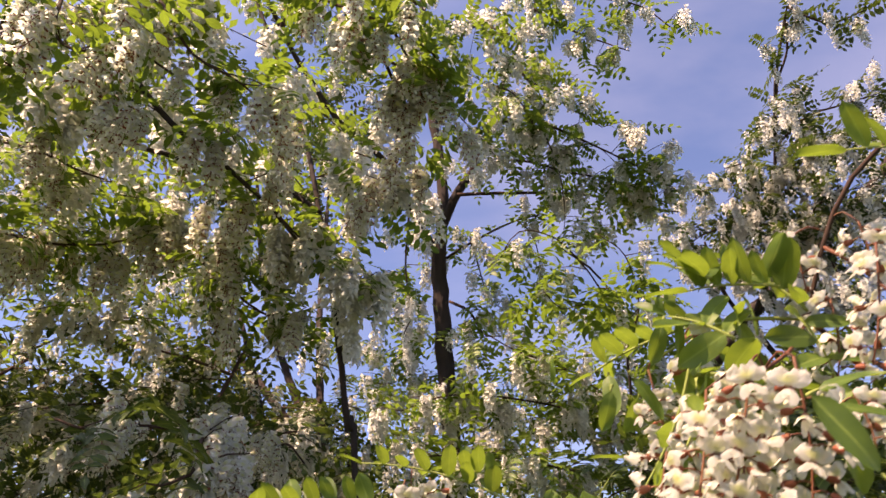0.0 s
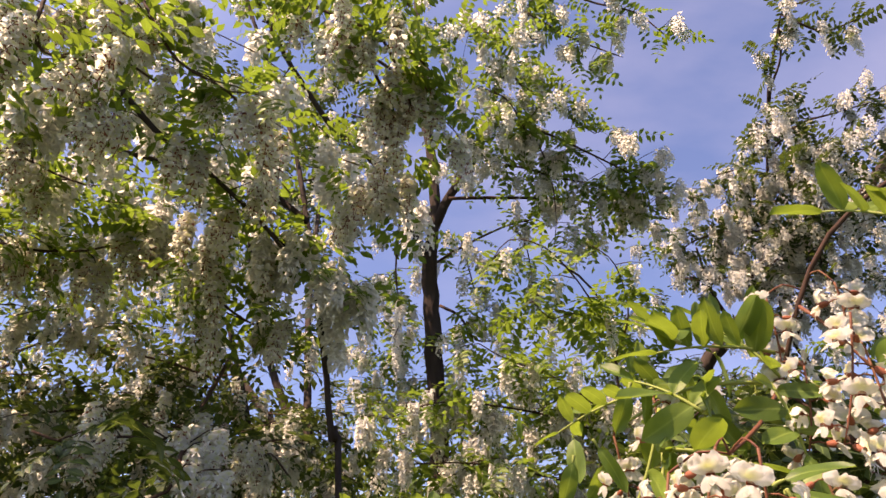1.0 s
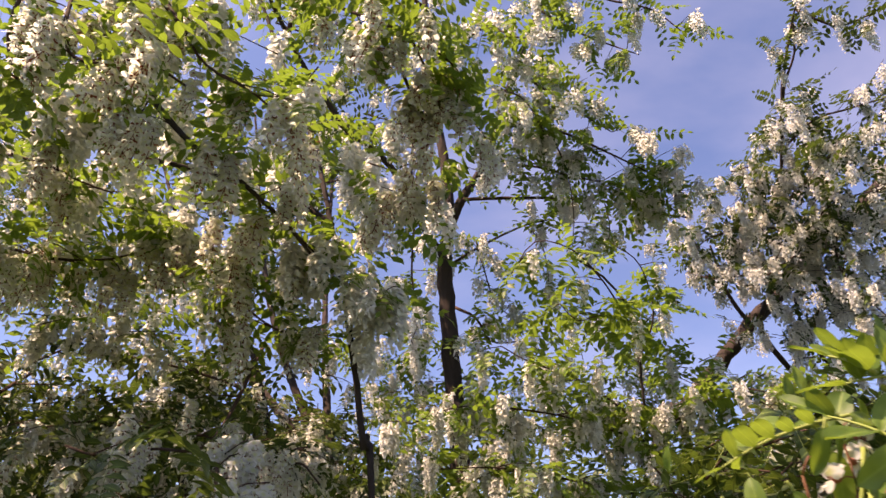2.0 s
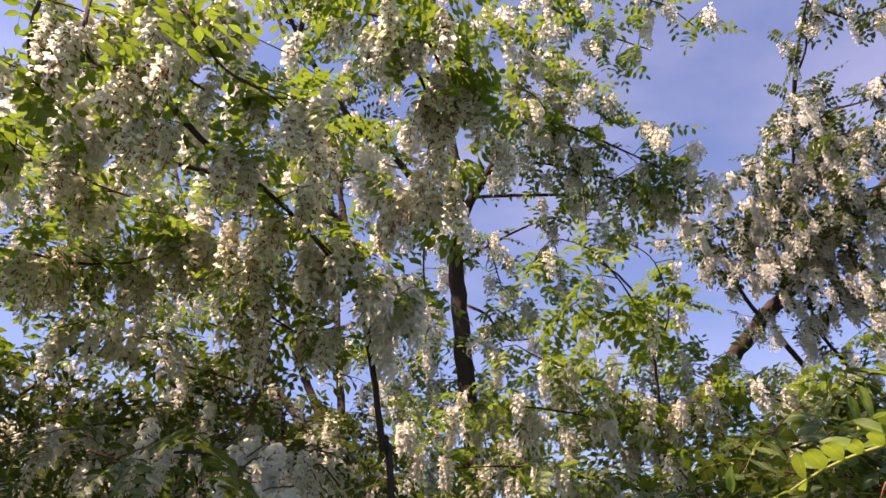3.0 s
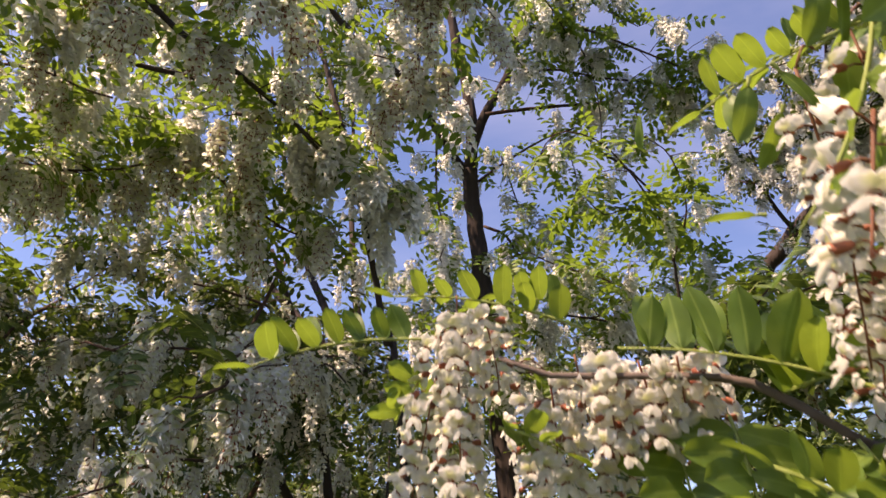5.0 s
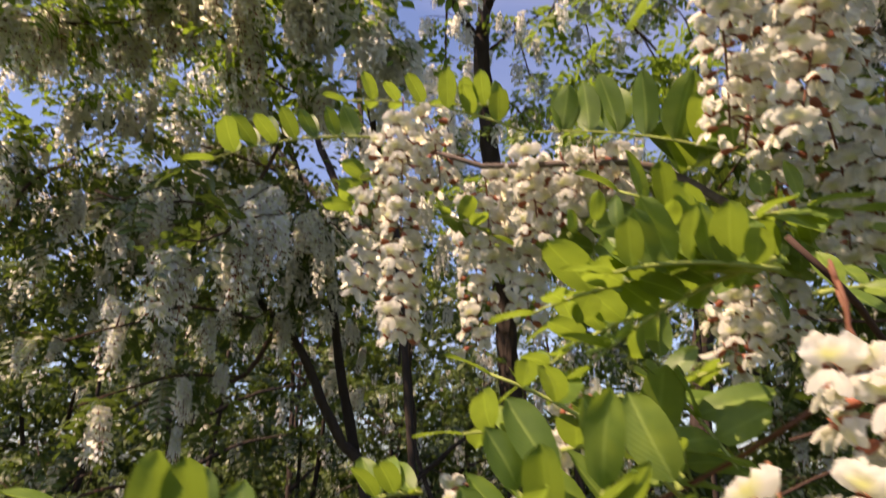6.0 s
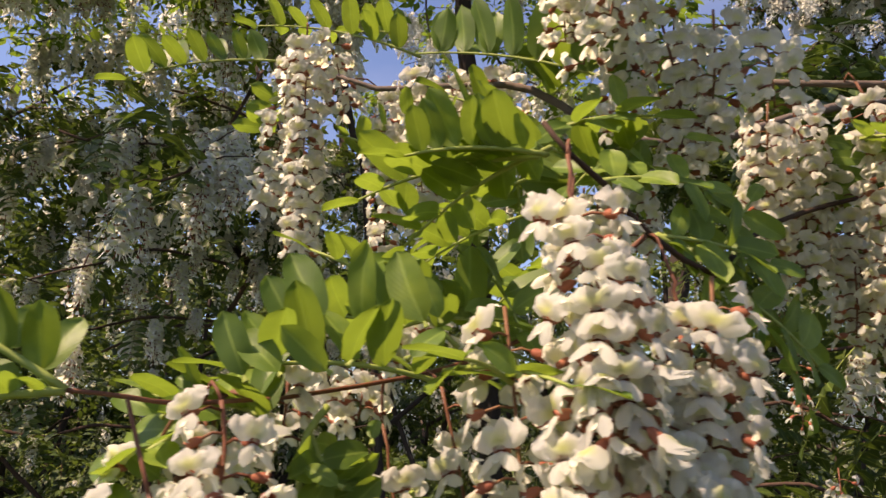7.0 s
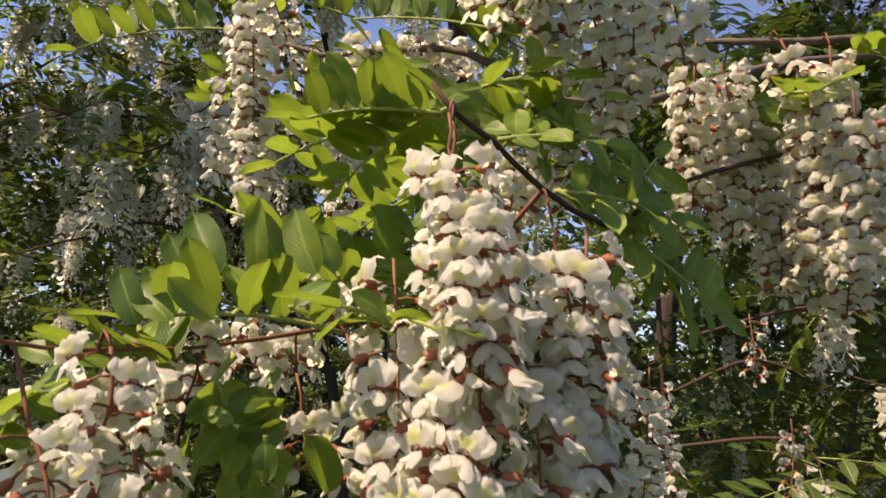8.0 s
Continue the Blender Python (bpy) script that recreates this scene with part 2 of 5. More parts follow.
# ---- leaves ----
def leaflet_heap(length, width, rows, cols, fold, curl, seed=0):
    """One oval leaflet along +x from the origin, folded along its midrib, its upper side to +z."""
    rng = random.Random(seed)
    tip, twist = rng.uniform(-0.12, 0.12), rng.uniform(-0.2, 0.2)
    h = Heap()

    def place(u, v):
        half = width / 2 * math.sqrt(max(0.004, 1 - (2 * u**0.94 - 1) ** 2)) * (0.94 + 0.1 * u)
        y = half * v
        z = fold * abs(y) - curl * length * u * u + twist * y * u + 0.05 * width * math.sin(5 * u + 2 * v)
        return (length * u, y + tip * width * u * u, z)

    sheet(h, rows, cols, place, 0)
    return h


def leaf_heap(seed, pairs, length, rows, cols, leaf_mat=0, stalk_mat=1, droop=0.25, open_=0.35, size=0.042, gone=0.04):
    """A feathered leaf along +x: stalk, opposite leaflets and one at the tip."""
    rng = random.Random(seed)
    h = Heap()
    bend = rng.uniform(-0.15, 0.15)

    def at(u):
        return np.array([length * u, bend * length * u * u, -droop * length * u * u + 0.06 * length * u])

    line = [at(i / 6) for i in range(7)]
    tube(h, line if rows > 2 else line[::3], 0.0011, 0.0005, 3, stalk_mat)
    for k in range(pairs + 1):
        u = 0.16 + 0.84 * k / pairs
        big = size * (0.78 + 0.34 * math.sin(math.pi * min(1, 0.2 + 0.75 * u))) * rng.uniform(0.88, 1.1)
        sides = (0,) if k == pairs else (1, -1)
        for side in sides:
            if rng.random() < gone:
                continue
            one = leaflet_heap(big, big * rng.uniform(0.44, 0.54), rows, cols, rng.uniform(0.1, 0.5), rng.uniform(0.0, 0.28), rng.random())
            yaw = math.radians(rng.uniform(62, 84)) * side + (rng.uniform(-0.2, 0.2))
            tilt = rng.uniform(-open_, open_ * 0.4)
            m = Matrix.Translation(at(u)) @ Matrix.Rotation(yaw, 4, "Z") @ Matrix.Rotation(-tilt, 4, "Y") @ Matrix.Rotation(rng.uniform(-0.35, 0.35), 4, "X")
            one.m = [leaf_mat] * len(one.f)
            h.add_heap(one, m)
    return h


# ---- flowers ----
def blossom_heap(kind, seed, fine):
    """One pea flower, 1 long along +x, banner up +z. Slots: 0 petal, 1 yellow-green eye, 2 calyx. kind: open, half or bud."""
    rng = random.Random(seed)
    h = Heap()
    wide = {"open": (0.57 if fine else 0.52), "half": 0.30, "bud": 0.17}[kind] * rng.uniform(0.9, 1.1) * (1.0 if fine else 1.15)
    back = rng.uniform(0.75, 1.25)
    r, c = (8, 14) if fine else (2, 2)

    # calyx: a small rounded bell with a lobed rim
    prof = [(-0.06, 0.03), (-0.02, 0.08), (0.07, 0.11), (0.18, 0.12), (0.29, 0.115)] if fine else [(0.0, 0.05), (0.2, 0.10)]
    k = 8 if fine else 3
    verts, faces = [], []
    for x, q in prof:
        for j in range(k):
            a = 2 * math.pi * j / k
            verts.append((x + (0.05 * (j % 2) if x > 0.28 else 0), q * math.cos(a), q * math.sin(a)))
    for i in range(len(prof) - 1):
        for j in range(k):
            p = (j + 1) % k
            faces.append((i * k + j, i * k + p, (i + 1) * k + p, (i + 1) * k + j))
    h.add(verts, faces, [2] * len(faces))

    # banner: a broad saddle across the flower, its side lobes rolled back and down, notched, its rim crumpled
    def banner(u, v):
        half = wide * math.sin(math.pi * (0.10 + 0.66 * u)) ** 0.65
        notch = 0.09 * u * u * max(0.0, 1 - 2.2 * abs(v))
        ruff = (0.16 if fine else 0.05) * (0.15 + u) * noise.noise(Vector((u * 2.8, v * 4.2, seed * 7.3)))
        if fine:
            # small creases, and a frilled rim
            ruff += 0.05 * (0.3 + u) * noise.noise(Vector((u * 6.5, v * 9.0, seed * 3.1))) + 0.022 * u ** 3 * math.sin(11 * v + seed)
        if kind == "bud":
            return (0.22 + 0.62 * u, half * math.sin(1.5 * v), 0.06 * math.sin(3 * u) + half * 0.9 * math.cos(1.5 * v) - 0.08)
        if kind == "half":
            return (0.22 + 0.66 * u - 0.1 * u * u + ruff, half * v, 0.14 + 0.20 * u - 0.9 * half * v * v - notch + ruff)
        x = 0.27 + 0.10 * math.sin(2.2 * u) - 0.20 * u * u * back - (0.15 if fine else 0.24) * abs(v) ** 1.6 * (0.3 + 0.7 * u)
        z = 0.03 + 0.54 * u - 0.04 * u * u - notch - 0.15 * v * v * (0.25 + 0.75 * u)
        return (x + ruff, half * v * (1 - 0.06 * v * v), z + 0.8 * ruff)

    eye = 1 if kind != "bud" else 0
    sheet(h, r, c, banner, eye)

    # two oval wings that hang apart below the banner, and the keel between them
    spread = {"open": (0.20 if fine else 0.22), "half": 0.07, "bud": 0.03}[kind]
    long_ = {"open": (0.56 if fine else 0.64), "half": 0.60, "bud": 0.50}[kind] * rng.uniform(0.88, 1.1)
    for side in (1, -1):
        turn = rng.uniform(0.6, 1.4)

        def wing(u, v):
            half = ((0.205 if fine else 0.15) if kind == "open" else 0.12) * math.sin(math.pi * (0.10 + 0.80 * u)) ** 0.8
            crease = 0.045 * noise.noise(Vector((u * 2.5, v * 2, seed + side * 3.7)))
            cup = 0.10 * (1 - v * v) * math.sin(math.pi * u)
            return (0.27 + 0.62 * long_ * u, side * (0.06 + spread * u * turn + 0.85 * half * v), -0.02 - 0.62 * long_ * u + cup - 0.2 * half * v + crease)

        sheet(h, (5 if fine else 1), (4 if fine else 1), wing, 0)
    if fine:

        def keel(u, v):
            half = 0.11 * math.sin(math.pi * (0.1 + 0.85 * u)) ** 0.6
            return (0.2 + 0.44 * u, half * v, -0.10 - 0.20 * u + 0.20 * v * v * half * 3 + 0.10 * u * u)

        sheet(h, 3, 2, keel, 0)
    return h


FLOWER = 0.0205
ROUGH_BLOSSOMS = {k: [blossom_heap(k, s, False) for s in range(3)] for k in ("open", "half", "bud")}


def raceme_spots(rng, length, count, open_share=0.75):
    """Places of the flowers on a hanging raceme from the origin downwards: matrix, size and kind of each, and the line of its stalk."""
    lean = (rng.uniform(-0.12, 0.12), rng.uniform(-0.12, 0.12))
    curve = rng.uniform(0, 0.10)
    turn = rng.uniform(0, 6.28)

    def at(u):
        return Vector((lean[0] * length * u + curve * length * math.sin(2.4 * u), lean[1] * length * u, -length * u))

    spots = []
    angle = turn
    for i in range(count):
        u = 0.12 + 0.88 * (i / (count - 1)) ** 0.93
        angle += 2.39996 + rng.uniform(-0.35, 0.35)
        kind = "open" if u < open_share else ("half" if u < open_share + 0.12 else "bud")
        if rng.random() < 0.10:
            kind = "half"
        size = FLOWER * (1.0 if kind == "open" else 0.92 if kind == "half" else 0.72 - 0.25 * (u - 0.8)) * rng.uniform(0.9, 1.1)
        dip = rng.uniform(0.0, 0.5) if kind == "open" else rng.uniform(0.4, 0.9) if kind == "half" else rng.uniform(0.7, 1.2)
        reach = rng.uniform(0.006, 0.011) * (1.15 - 0.35 * u)
        foot = at(u)
        out = Vector((math.cos(angle), math.sin(angle), -0.1))
        m = Matrix.Translation(foot + reach * out) @ Matrix.Rotation(angle, 4, "Z") @ Matrix.Rotation(dip, 4, "Y") @ Matrix.Rotation(rng.uniform(-0.4, 0.4), 4, "X")
        spots.append((m, size, kind, foot, foot + reach * out))
    return spots, [at(i / 8) for i in range(9)]


def stalk_strip(h, spots, mat):
    """The stalk of a raceme as a thin folded strip; returns the vertex at which each flower sits."""
    verts, faces = [], []
    for k, (m, size, kind, foot, tip) in enumerate(spots):
        side = 0.0009 if k % 2 else -0.0009
        verts += [foot + Vector((0.0009, side, 0)), foot - Vector((0.0009, side, 0))]
        if k:
            a = 2 * k - 2
            faces.append((a, a + 1, a + 3, a + 2))
    start = h.n
    h.add(verts, faces, [mat] * len(faces))
    return [start + 2 * k for k in range(len(spots))]


def raceme_heap(seed, length, count, open_share=0.75, big=1.28):
    """A whole raceme for the middle distance. Slots: petal, eye, calyx, stalk."""
    rng = random.Random(seed)
    h = Heap()
    spots, line = raceme_spots(rng, length, count, open_share)
    feet = stalk_strip(h, spots, 3)
    for (m, size, kind, foot, tip), s in zip(spots, feet):
        first = h.n
        h.add_heap(rng.choice(ROUGH_BLOSSOMS[kind]), m @ Matrix.Scale(size * big, 4))
        h.f.append((s, first, first + 1))
        h.m.append(2)
        n_calyx = 6
        # petals grow out of the calyx rim
        sheets = [first + n_calyx, first + n_calyx + 9, first + n_calyx + 13]
        for q in sheets:
            h.f.append((first + 3, q, q + 1))
            h.m.append(0)
    return h


def crumb_heap(seed, length, count):
    """A raceme for the distance: each flower a folded flake on the stalk."""
    rng = random.Random(seed)
    h = Heap()
    spots, line = raceme_spots(rng, length, count)
    feet = stalk_strip(h, spots, 0)
    for (m, size, kind, foot, tip), s in zip(spots, feet):
        w = 0.42 if kind != "bud" else 0.2
        size *= 1.18
        v = np.array([(0.0, 0, 0), (0.35, w, 0.35), (0.3, -w, 0.4), (0.95, 0.12, -0.15), (0.95, -0.12, -0.15), (0.25, 0, 0.7)]) * size
        a = np.array(m)
        b = h.n
        h.add(v @ a[:3, :3].T + a[:3, 3], [(0, 1, 3), (0, 4, 2), (1, 5, 2), (0, 3, 4), (0, 2, 1)], [0, 0, 0, 0, 0])
        h.f.append((s, b, b + 1))
        h.m.append(0)
    return h


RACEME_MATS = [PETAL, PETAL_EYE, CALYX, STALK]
RACEMES = [raceme_heap(100 + i, random.Random(i).uniform(0.09, 0.155), random.Random(i + 50).randint(18, 27), random.Random(i + 9).uniform(0.6, 0.95)) for i in range(7)]
RACEME_MESHES = [h.mesh("raceme", RACEME_MATS) for h in RACEMES]
LEAVES = [leaf_heap(200 + i, random.Random(i).randint(5, 8), random.Random(i).uniform(0.15, 0.23), 3, 2) for i in range(7)]
LEAF_MESHES = [h.mesh("leaf", [LEAF, STEM]) for h in LEAVES]
# leaves in the shade-darkened green, for trees that stand in shade
DIM_LEAF_MESHES = [h.mesh("leaf", [LEAF_SHADE, STEM]) for h in LEAVES]
CRUMBS = [crumb_heap(300 + i, random.Random(i).uniform(0.10, 0.16), 26) for i in range(7)]
CRUMB_MESHES = [h.mesh("raceme", [PETAL]) for h in CRUMBS]
DUST = [crumb_heap(350 + i, random.Random(i).uniform(0.10, 0.16), 17) for i in range(6)]
FAR_LEAVES = [leaf_heap(400 + i, random.Random(i).randint(4, 6), random.Random(i).uniform(0.14, 0.20), 2, 1, gone=0.08, size=0.048) for i in range(6)]


def hang(rng, place, scale, lean=0.14):
    """The pose of a raceme that hangs from a place."""
    return Matrix.Translation(place) @ Matrix.Rotation(rng.uniform(-lean, lean), 4, "X") @ Matrix.Rotation(rng.uniform(-lean, lean), 4, "Y") @ Matrix.Rotation(rng.uniform(0, 6.28), 4, "Z") @ Matrix.Scale(scale, 4)


def spread_leaf(rng, place, scale, yaw=None, dip=None):
    """The pose of a leaf that starts at a place."""
    yaw = rng.uniform(0, 6.28) if yaw is None else yaw
    dip = rng.uniform(-0.35, 0.9) if dip is None else dip
    return Matrix.Translation(place) @ Matrix.Rotation(yaw, 4, "Z") @ Matrix.Rotation(dip, 4, "Y") @ Matrix.Rotation(rng.uniform(-0.7, 0.7), 4, "X") @ Matrix.Scale(scale, 4)


class Tree:
    """A tree under an empty at its foot: limbs, racemes and leaves near the walk as parts, the rest of its crown joined."""

    def __init__(self, name, foot, label, category="tree", group="", seed=1, far=False, close=False, dim=False, size=1.0, leaf_size=1.0):
        # dim: the crown takes the shade-darkened leaf colour
        self.dim, self.size, self.leaf_size = dim, size, leaf_size
        self.ob = thing(name, foot, label, category, group)
        self.foot, self.rng, self.far, self.close = Vector(foot), random.Random(seed), far, close
        self.flowers, self.leaves, self.twigs = Heap(), Heap(), Heap()
        self.count = {"raceme": 0, "leaf": 0}

    def trunk(self, points, r0, r1, name="trunk", sides=12, mat=None):
        h = Heap()
        line = smooth_line([np.array(p) - np.array(self.foot) for p in points], 0.08 if r0 > 0.02 else 0.04)
        tube(h, line, r0, r1, sides, 0, self.rng, r0 * 0.06)
        return part(name, h.mesh(name, [mat or (BARK if r0 > 0.012 else TWIG)]), self.ob)

    def put(self, what, m):
        """A raceme or leaf at the pose m: a part of its own for the first 280 of a near tree, else joined."""
        m = Matrix.Translation(-self.foot) @ m @ Matrix.Scale(self.size * (self.leaf_size if what == "leaf" else 1.0), 4)
        if not self.far and self.count[what] < 280:
            self.count[what] += 1
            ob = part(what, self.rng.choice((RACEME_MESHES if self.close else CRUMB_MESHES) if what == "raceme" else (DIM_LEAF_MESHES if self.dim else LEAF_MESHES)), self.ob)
            ob.matrix_basis = m
        elif what == "raceme":
            self.flowers.add_heap(self.rng.choice(CRUMBS if self.close else DUST), m)
        else:
            self.leaves.add_heap(self.rng.choice(FAR_LEAVES), m)

    def tuft(self, base, racemes, leaves, reach=0.16, size=1.0):
        """A short side shoot at base with leaves and hanging racemes along it."""
        rng = self.rng
        yaw = rng.uniform(0, 6.28)
        out = Vector((math.cos(yaw), math.sin(yaw), rng.uniform(-0.25, 0.6))) * reach * rng.uniform(0.5, 1.2)
        tip = Vector(base) + out
        line = [np.array(Vector(base) - self.foot), np.array(Vector(base) - self.foot + out * 0.55 + Vector((0, 0, 0.01))), np.array(tip - self.foot)]
        tube(self.twigs, line, 0.0026, 0.0013, 4, 0)
        for _ in range(racemes):
            p = Vector(base).lerp(tip, rng.uniform(0.6, 1.0))
            self.put("raceme", hang(rng, p, size * rng.uniform(0.8, 1.15)))
        for _ in range(leaves):
            p = Vector(base).lerp(tip, rng.uniform(0.2, 1.0))
            self.put("leaf", spread_leaf(rng, p, size * rng.uniform(0.75, 1.15)))

    def bough(self, points, r0, r1, racemes, leaves, reach=0.16, size=1.0, start=0.0, name="branch", tufts=None):
        """A bough through the points with side shoots all along it."""
        self.trunk(points, r0, r1, name, 7 if r0 > 0.006 else 5)
        line = smooth_line(points, 0.03)
        n = tufts or max(3, int((racemes + leaves) / 5.5))
        for i in range(n):
            u = start + (1 - start) * (i + self.rng.random()) / n
            p = line[min(len(line) - 1, int(u * len(line)))]
            r = int(racemes * (i + 1) / n) - int(racemes * i / n)
            l = int(leaves * (i + 1) / n) - int(leaves * i / n)
            self.tuft(p, r, l, reach, size)

    def clump(self, middle, radii, racemes, leaves, size=1.0):
        """A loose mass of shoots in an egg-shaped space, uneven at its rim."""
        rng = self.rng
        n = max(2, int((racemes + leaves) / 5.5))
        for i in range(n):
            while True:
                q = Vector([rng.uniform(-1, 1) for _ in range(3)])
                if q.length < 1 and noise.noise(q * 2.3 + Vector(middle)) > -0.22:
                    break
            p = Vector(middle) + Vector([a * b for a, b in zip(q, radii)])
            r = int(racemes * (i + 1) / n) - int(racemes * i / n)
            l = int(leaves * (i + 1) / n) - int(leaves * i / n)
            self.tuft(p, r, l, 0.2, size)

    def done(self):
        if self.twigs.n:
            part("twiggery", self.twigs.mesh("twiggery", [TWIG]), self.ob, "thin dark side shoots", kind="stuff")
        if self.flowers.n:
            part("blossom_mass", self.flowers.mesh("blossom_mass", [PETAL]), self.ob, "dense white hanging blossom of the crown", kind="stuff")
        if self.leaves.n:
            part("foliage", self.leaves.mesh("foliage", [LEAF_SHADE if self.far or self.dim else LEAF, STEM]), self.ob, "feathered green leaves of the crown", kind="stuff")


# ---- ground ----
def build_ground():
    bm = bmesh.new()
    rings = [0, 1, 2, 3.5, 5, 7, 10, 14, 20, 30, 60, 150, 500, 2000]
    grid = []
    for r in rings:
        row = []
        for k in range(40):
            a = 2 * math.pi * k / 40
            x, y = r * math.cos(a), r * math.sin(a) + 2
            z = 0.12 * noise.noise(Vector((x * 0.25, y * 0.25, 0))) if r < 100 else 0
            row.append(bm.verts.new((x, y, z)))
        grid.append(row)
    for a, b in zip(grid, grid[1:]):
        for k in range(40):
            q = (k + 1) % 40
            bm.faces.new((a[k], b[k], b[q], a[q]))
    bmesh.ops.remove_doubles(bm, verts=bm.verts, dist=1e-4)
    for f in bm.faces:
        f.smooth = True
    me = bpy.data.meshes.new("ground")
    bm.to_mesh(me)
    me.materials.append(SOIL)
    tagged(new("ground", me), "short dry grass and soil between the trees", "ground", kind="structure")


build_ground()


# ---- the slim tree in the middle ----
slim = Tree("locust_tree", (0.3, 3.6, 0), "slim locust tree with a dark bare trunk and white hanging blossom", seed=11, group="flowering locust trees")
slim.trunk([(0.3, 3.6, -0.05), (0.15, 3.5, 2.69), (0.13, 3.48, 3), (0.1, 3.42, 3.33), (0.08, 3.36, 3.69), (0.07, 3.3, 3.9)], 0.062, 0.05, "trunk")
slim.trunk([(0.07, 3.3, 3.9), (0.1, 3.27, 4.15), (0.08, 3.25, 4.51), (-0.02, 3.2, 5.3), (-0.09, 3.15, 6.26), (-0.18, 3.1, 7.97)], 0.04, 0.012, "limb")
slim.trunk([(0.1, 3.28, 4.06), (0.2, 3.2, 4.28), (0.34, 3.15, 4.5), (0.46, 3.05, 4.9), (0.6, 2.95, 5.31), (0.79, 2.85, 5.83), (0.98, 2.8, 6.65)], 0.03, 0.01, "limb")
slim.trunk([(0.06, 3.32, 3.89), (-0, 3.28, 3.95), (-0.11, 3.09, 4.05), (-0.21, 2.87, 4.15), (-0.35, 2.68, 4.2), (-0.49, 2.51, 4.21), (-0.72, 2.2, 4.43), (-0.86, 1.9, 4.61)], 0.026, 0.01, "limb")
slim.bough([(0.19, 3.11, 4.17), (0.53, 3, 4.09), (0.95, 2.94, 4.03), (1.26, 2.91, 3.91), (1.46, 2.87, 3.84)], 0.012, 0.004, 25, 25, start=0.35)
slim.bough([(0.12, 3.35, 3.84), (0.3, 3.24, 3.9), (0.53, 3.11, 3.95), (0.7, 3.06, 3.97)], 0.01, 0.004, 7, 9)
slim.bough([(0.14, 3.54, 3.63), (0.27, 3.52, 3.54), (0.37, 3.58, 3.41), (0.58, 3.55, 3.4)], 0.01, 0.004, 9, 11)
slim.bough([(0.65, 2.37, 5.07), (0.86, 2.33, 4.79), (1.03, 2.3, 4.63), (1.14, 2.25, 4.49)], 0.009, 0.003, 36, 29)
slim.bough([(0.68, 2.18, 5.18), (0.97, 2.16, 4.88), (1.2, 2.11, 4.7), (1.33, 2.11, 4.51)], 0.009, 0.003, 32, 25)
slim.bough([(0.51, 2.56, 4.82), (0.61, 2.52, 4.57), (0.69, 2.49, 4.45), (0.85, 2.48, 4.26), (1, 2.52, 4.17)], 0.01, 0.003, 59, 39)
slim.bough([(0.36, 2.83, 4.47), (0.51, 2.49, 4.2), (0.7, 2.43, 4.08), (0.95, 2.53, 4.03), (1.18, 2.62, 3.97), (1.48, 2.8, 3.92)], 0.01, 0.003, 93, 69, reach=0.2)
slim.bough([(0.3, 3, 4.29), (0.51, 2.65, 4.04), (0.81, 2.65, 3.95), (1.13, 2.7, 3.91), (1.36, 2.79, 3.83)], 0.009, 0.003, 50, 43, reach=0.2)
slim.bough([(0.22, 2.53, 5.01), (0.32, 2.24, 4.72), (0.46, 2.15, 4.51), (0.64, 2.07, 4.4)], 0.01, 0.003, 55, 34, reach=0.2)
slim.bough([(0.35, 2.56, 4.58), (0.49, 2.33, 4.23), (0.59, 2.37, 4.02)], 0.008, 0.003, 41, 23, reach=0.2)
slim.bough([(0.27, 3.26, 3.96), (0.32, 3.36, 3.81), (0.39, 3.46, 3.63), (0.54, 3.51, 3.49)], 0.006, 0.003, 32, 29, reach=0.12)
slim.bough([(0.56, 3.1, 3.95), (0.64, 3.1, 3.85), (0.68, 3.14, 3.68), (0.69, 3.26, 3.48)], 0.005, 0.002, 14, 20, reach=0.1)
slim.bough([(1.02, 2.93, 4.01), (1.04, 2.98, 3.85), (1.02, 3.08, 3.72)], 0.004, 0.002, 9, 13, reach=0.1)
slim.bough([(0.64, 2.44, 4.08), (0.74, 2.6, 3.95), (0.79, 2.79, 3.79), (0.78, 2.9, 3.63)], 0.005, 0.002, 18, 23, reach=0.12)
slim.bough([(-0.02, 2.78, 4.82), (-0.32, 2.42, 4.71), (-0.61, 2.21, 4.58), (-0.82, 2.06, 4.51)], 0.012, 0.004, 46, 41, reach=0.25)
slim.bough([(-0.35, 2.68, 4.2), (-0.41, 2.54, 3.89), (-0.56, 2.41, 3.7), (-0.63, 2.21, 3.6)], 0.008, 0.003, 18, 23, reach=0.2)
slim.bough([(-0.08, 2.49, 5.29), (-0.33, 2.16, 5.14), (-0.56, 2.04, 4.95)], 0.012, 0.004, 36, 34, reach=0.3)
slim.bough([(-0.11, 3.09, 4.05), (-0.12, 3.13, 3.63), (-0.08, 3.18, 3.35), (-0.11, 3.15, 3.2)], 0.008, 0.003, 43, 16, reach=0.15)
slim.clump((-0.12, 3.51, 3.37), (0.15, 0.3, 0.35), 32, 11)
slim.clump((-0.18, 3.61, 3.58), (0.22, 0.3, 0.4), 46, 24)
slim.clump((-0.36, 3.84, 3.17), (0.3, 0.3, 0.35), 26, 60)
slim.clump((-0.13, 3.62, 3.23), (0.18, 0.25, 0.25), 24, 20)
slim.done()


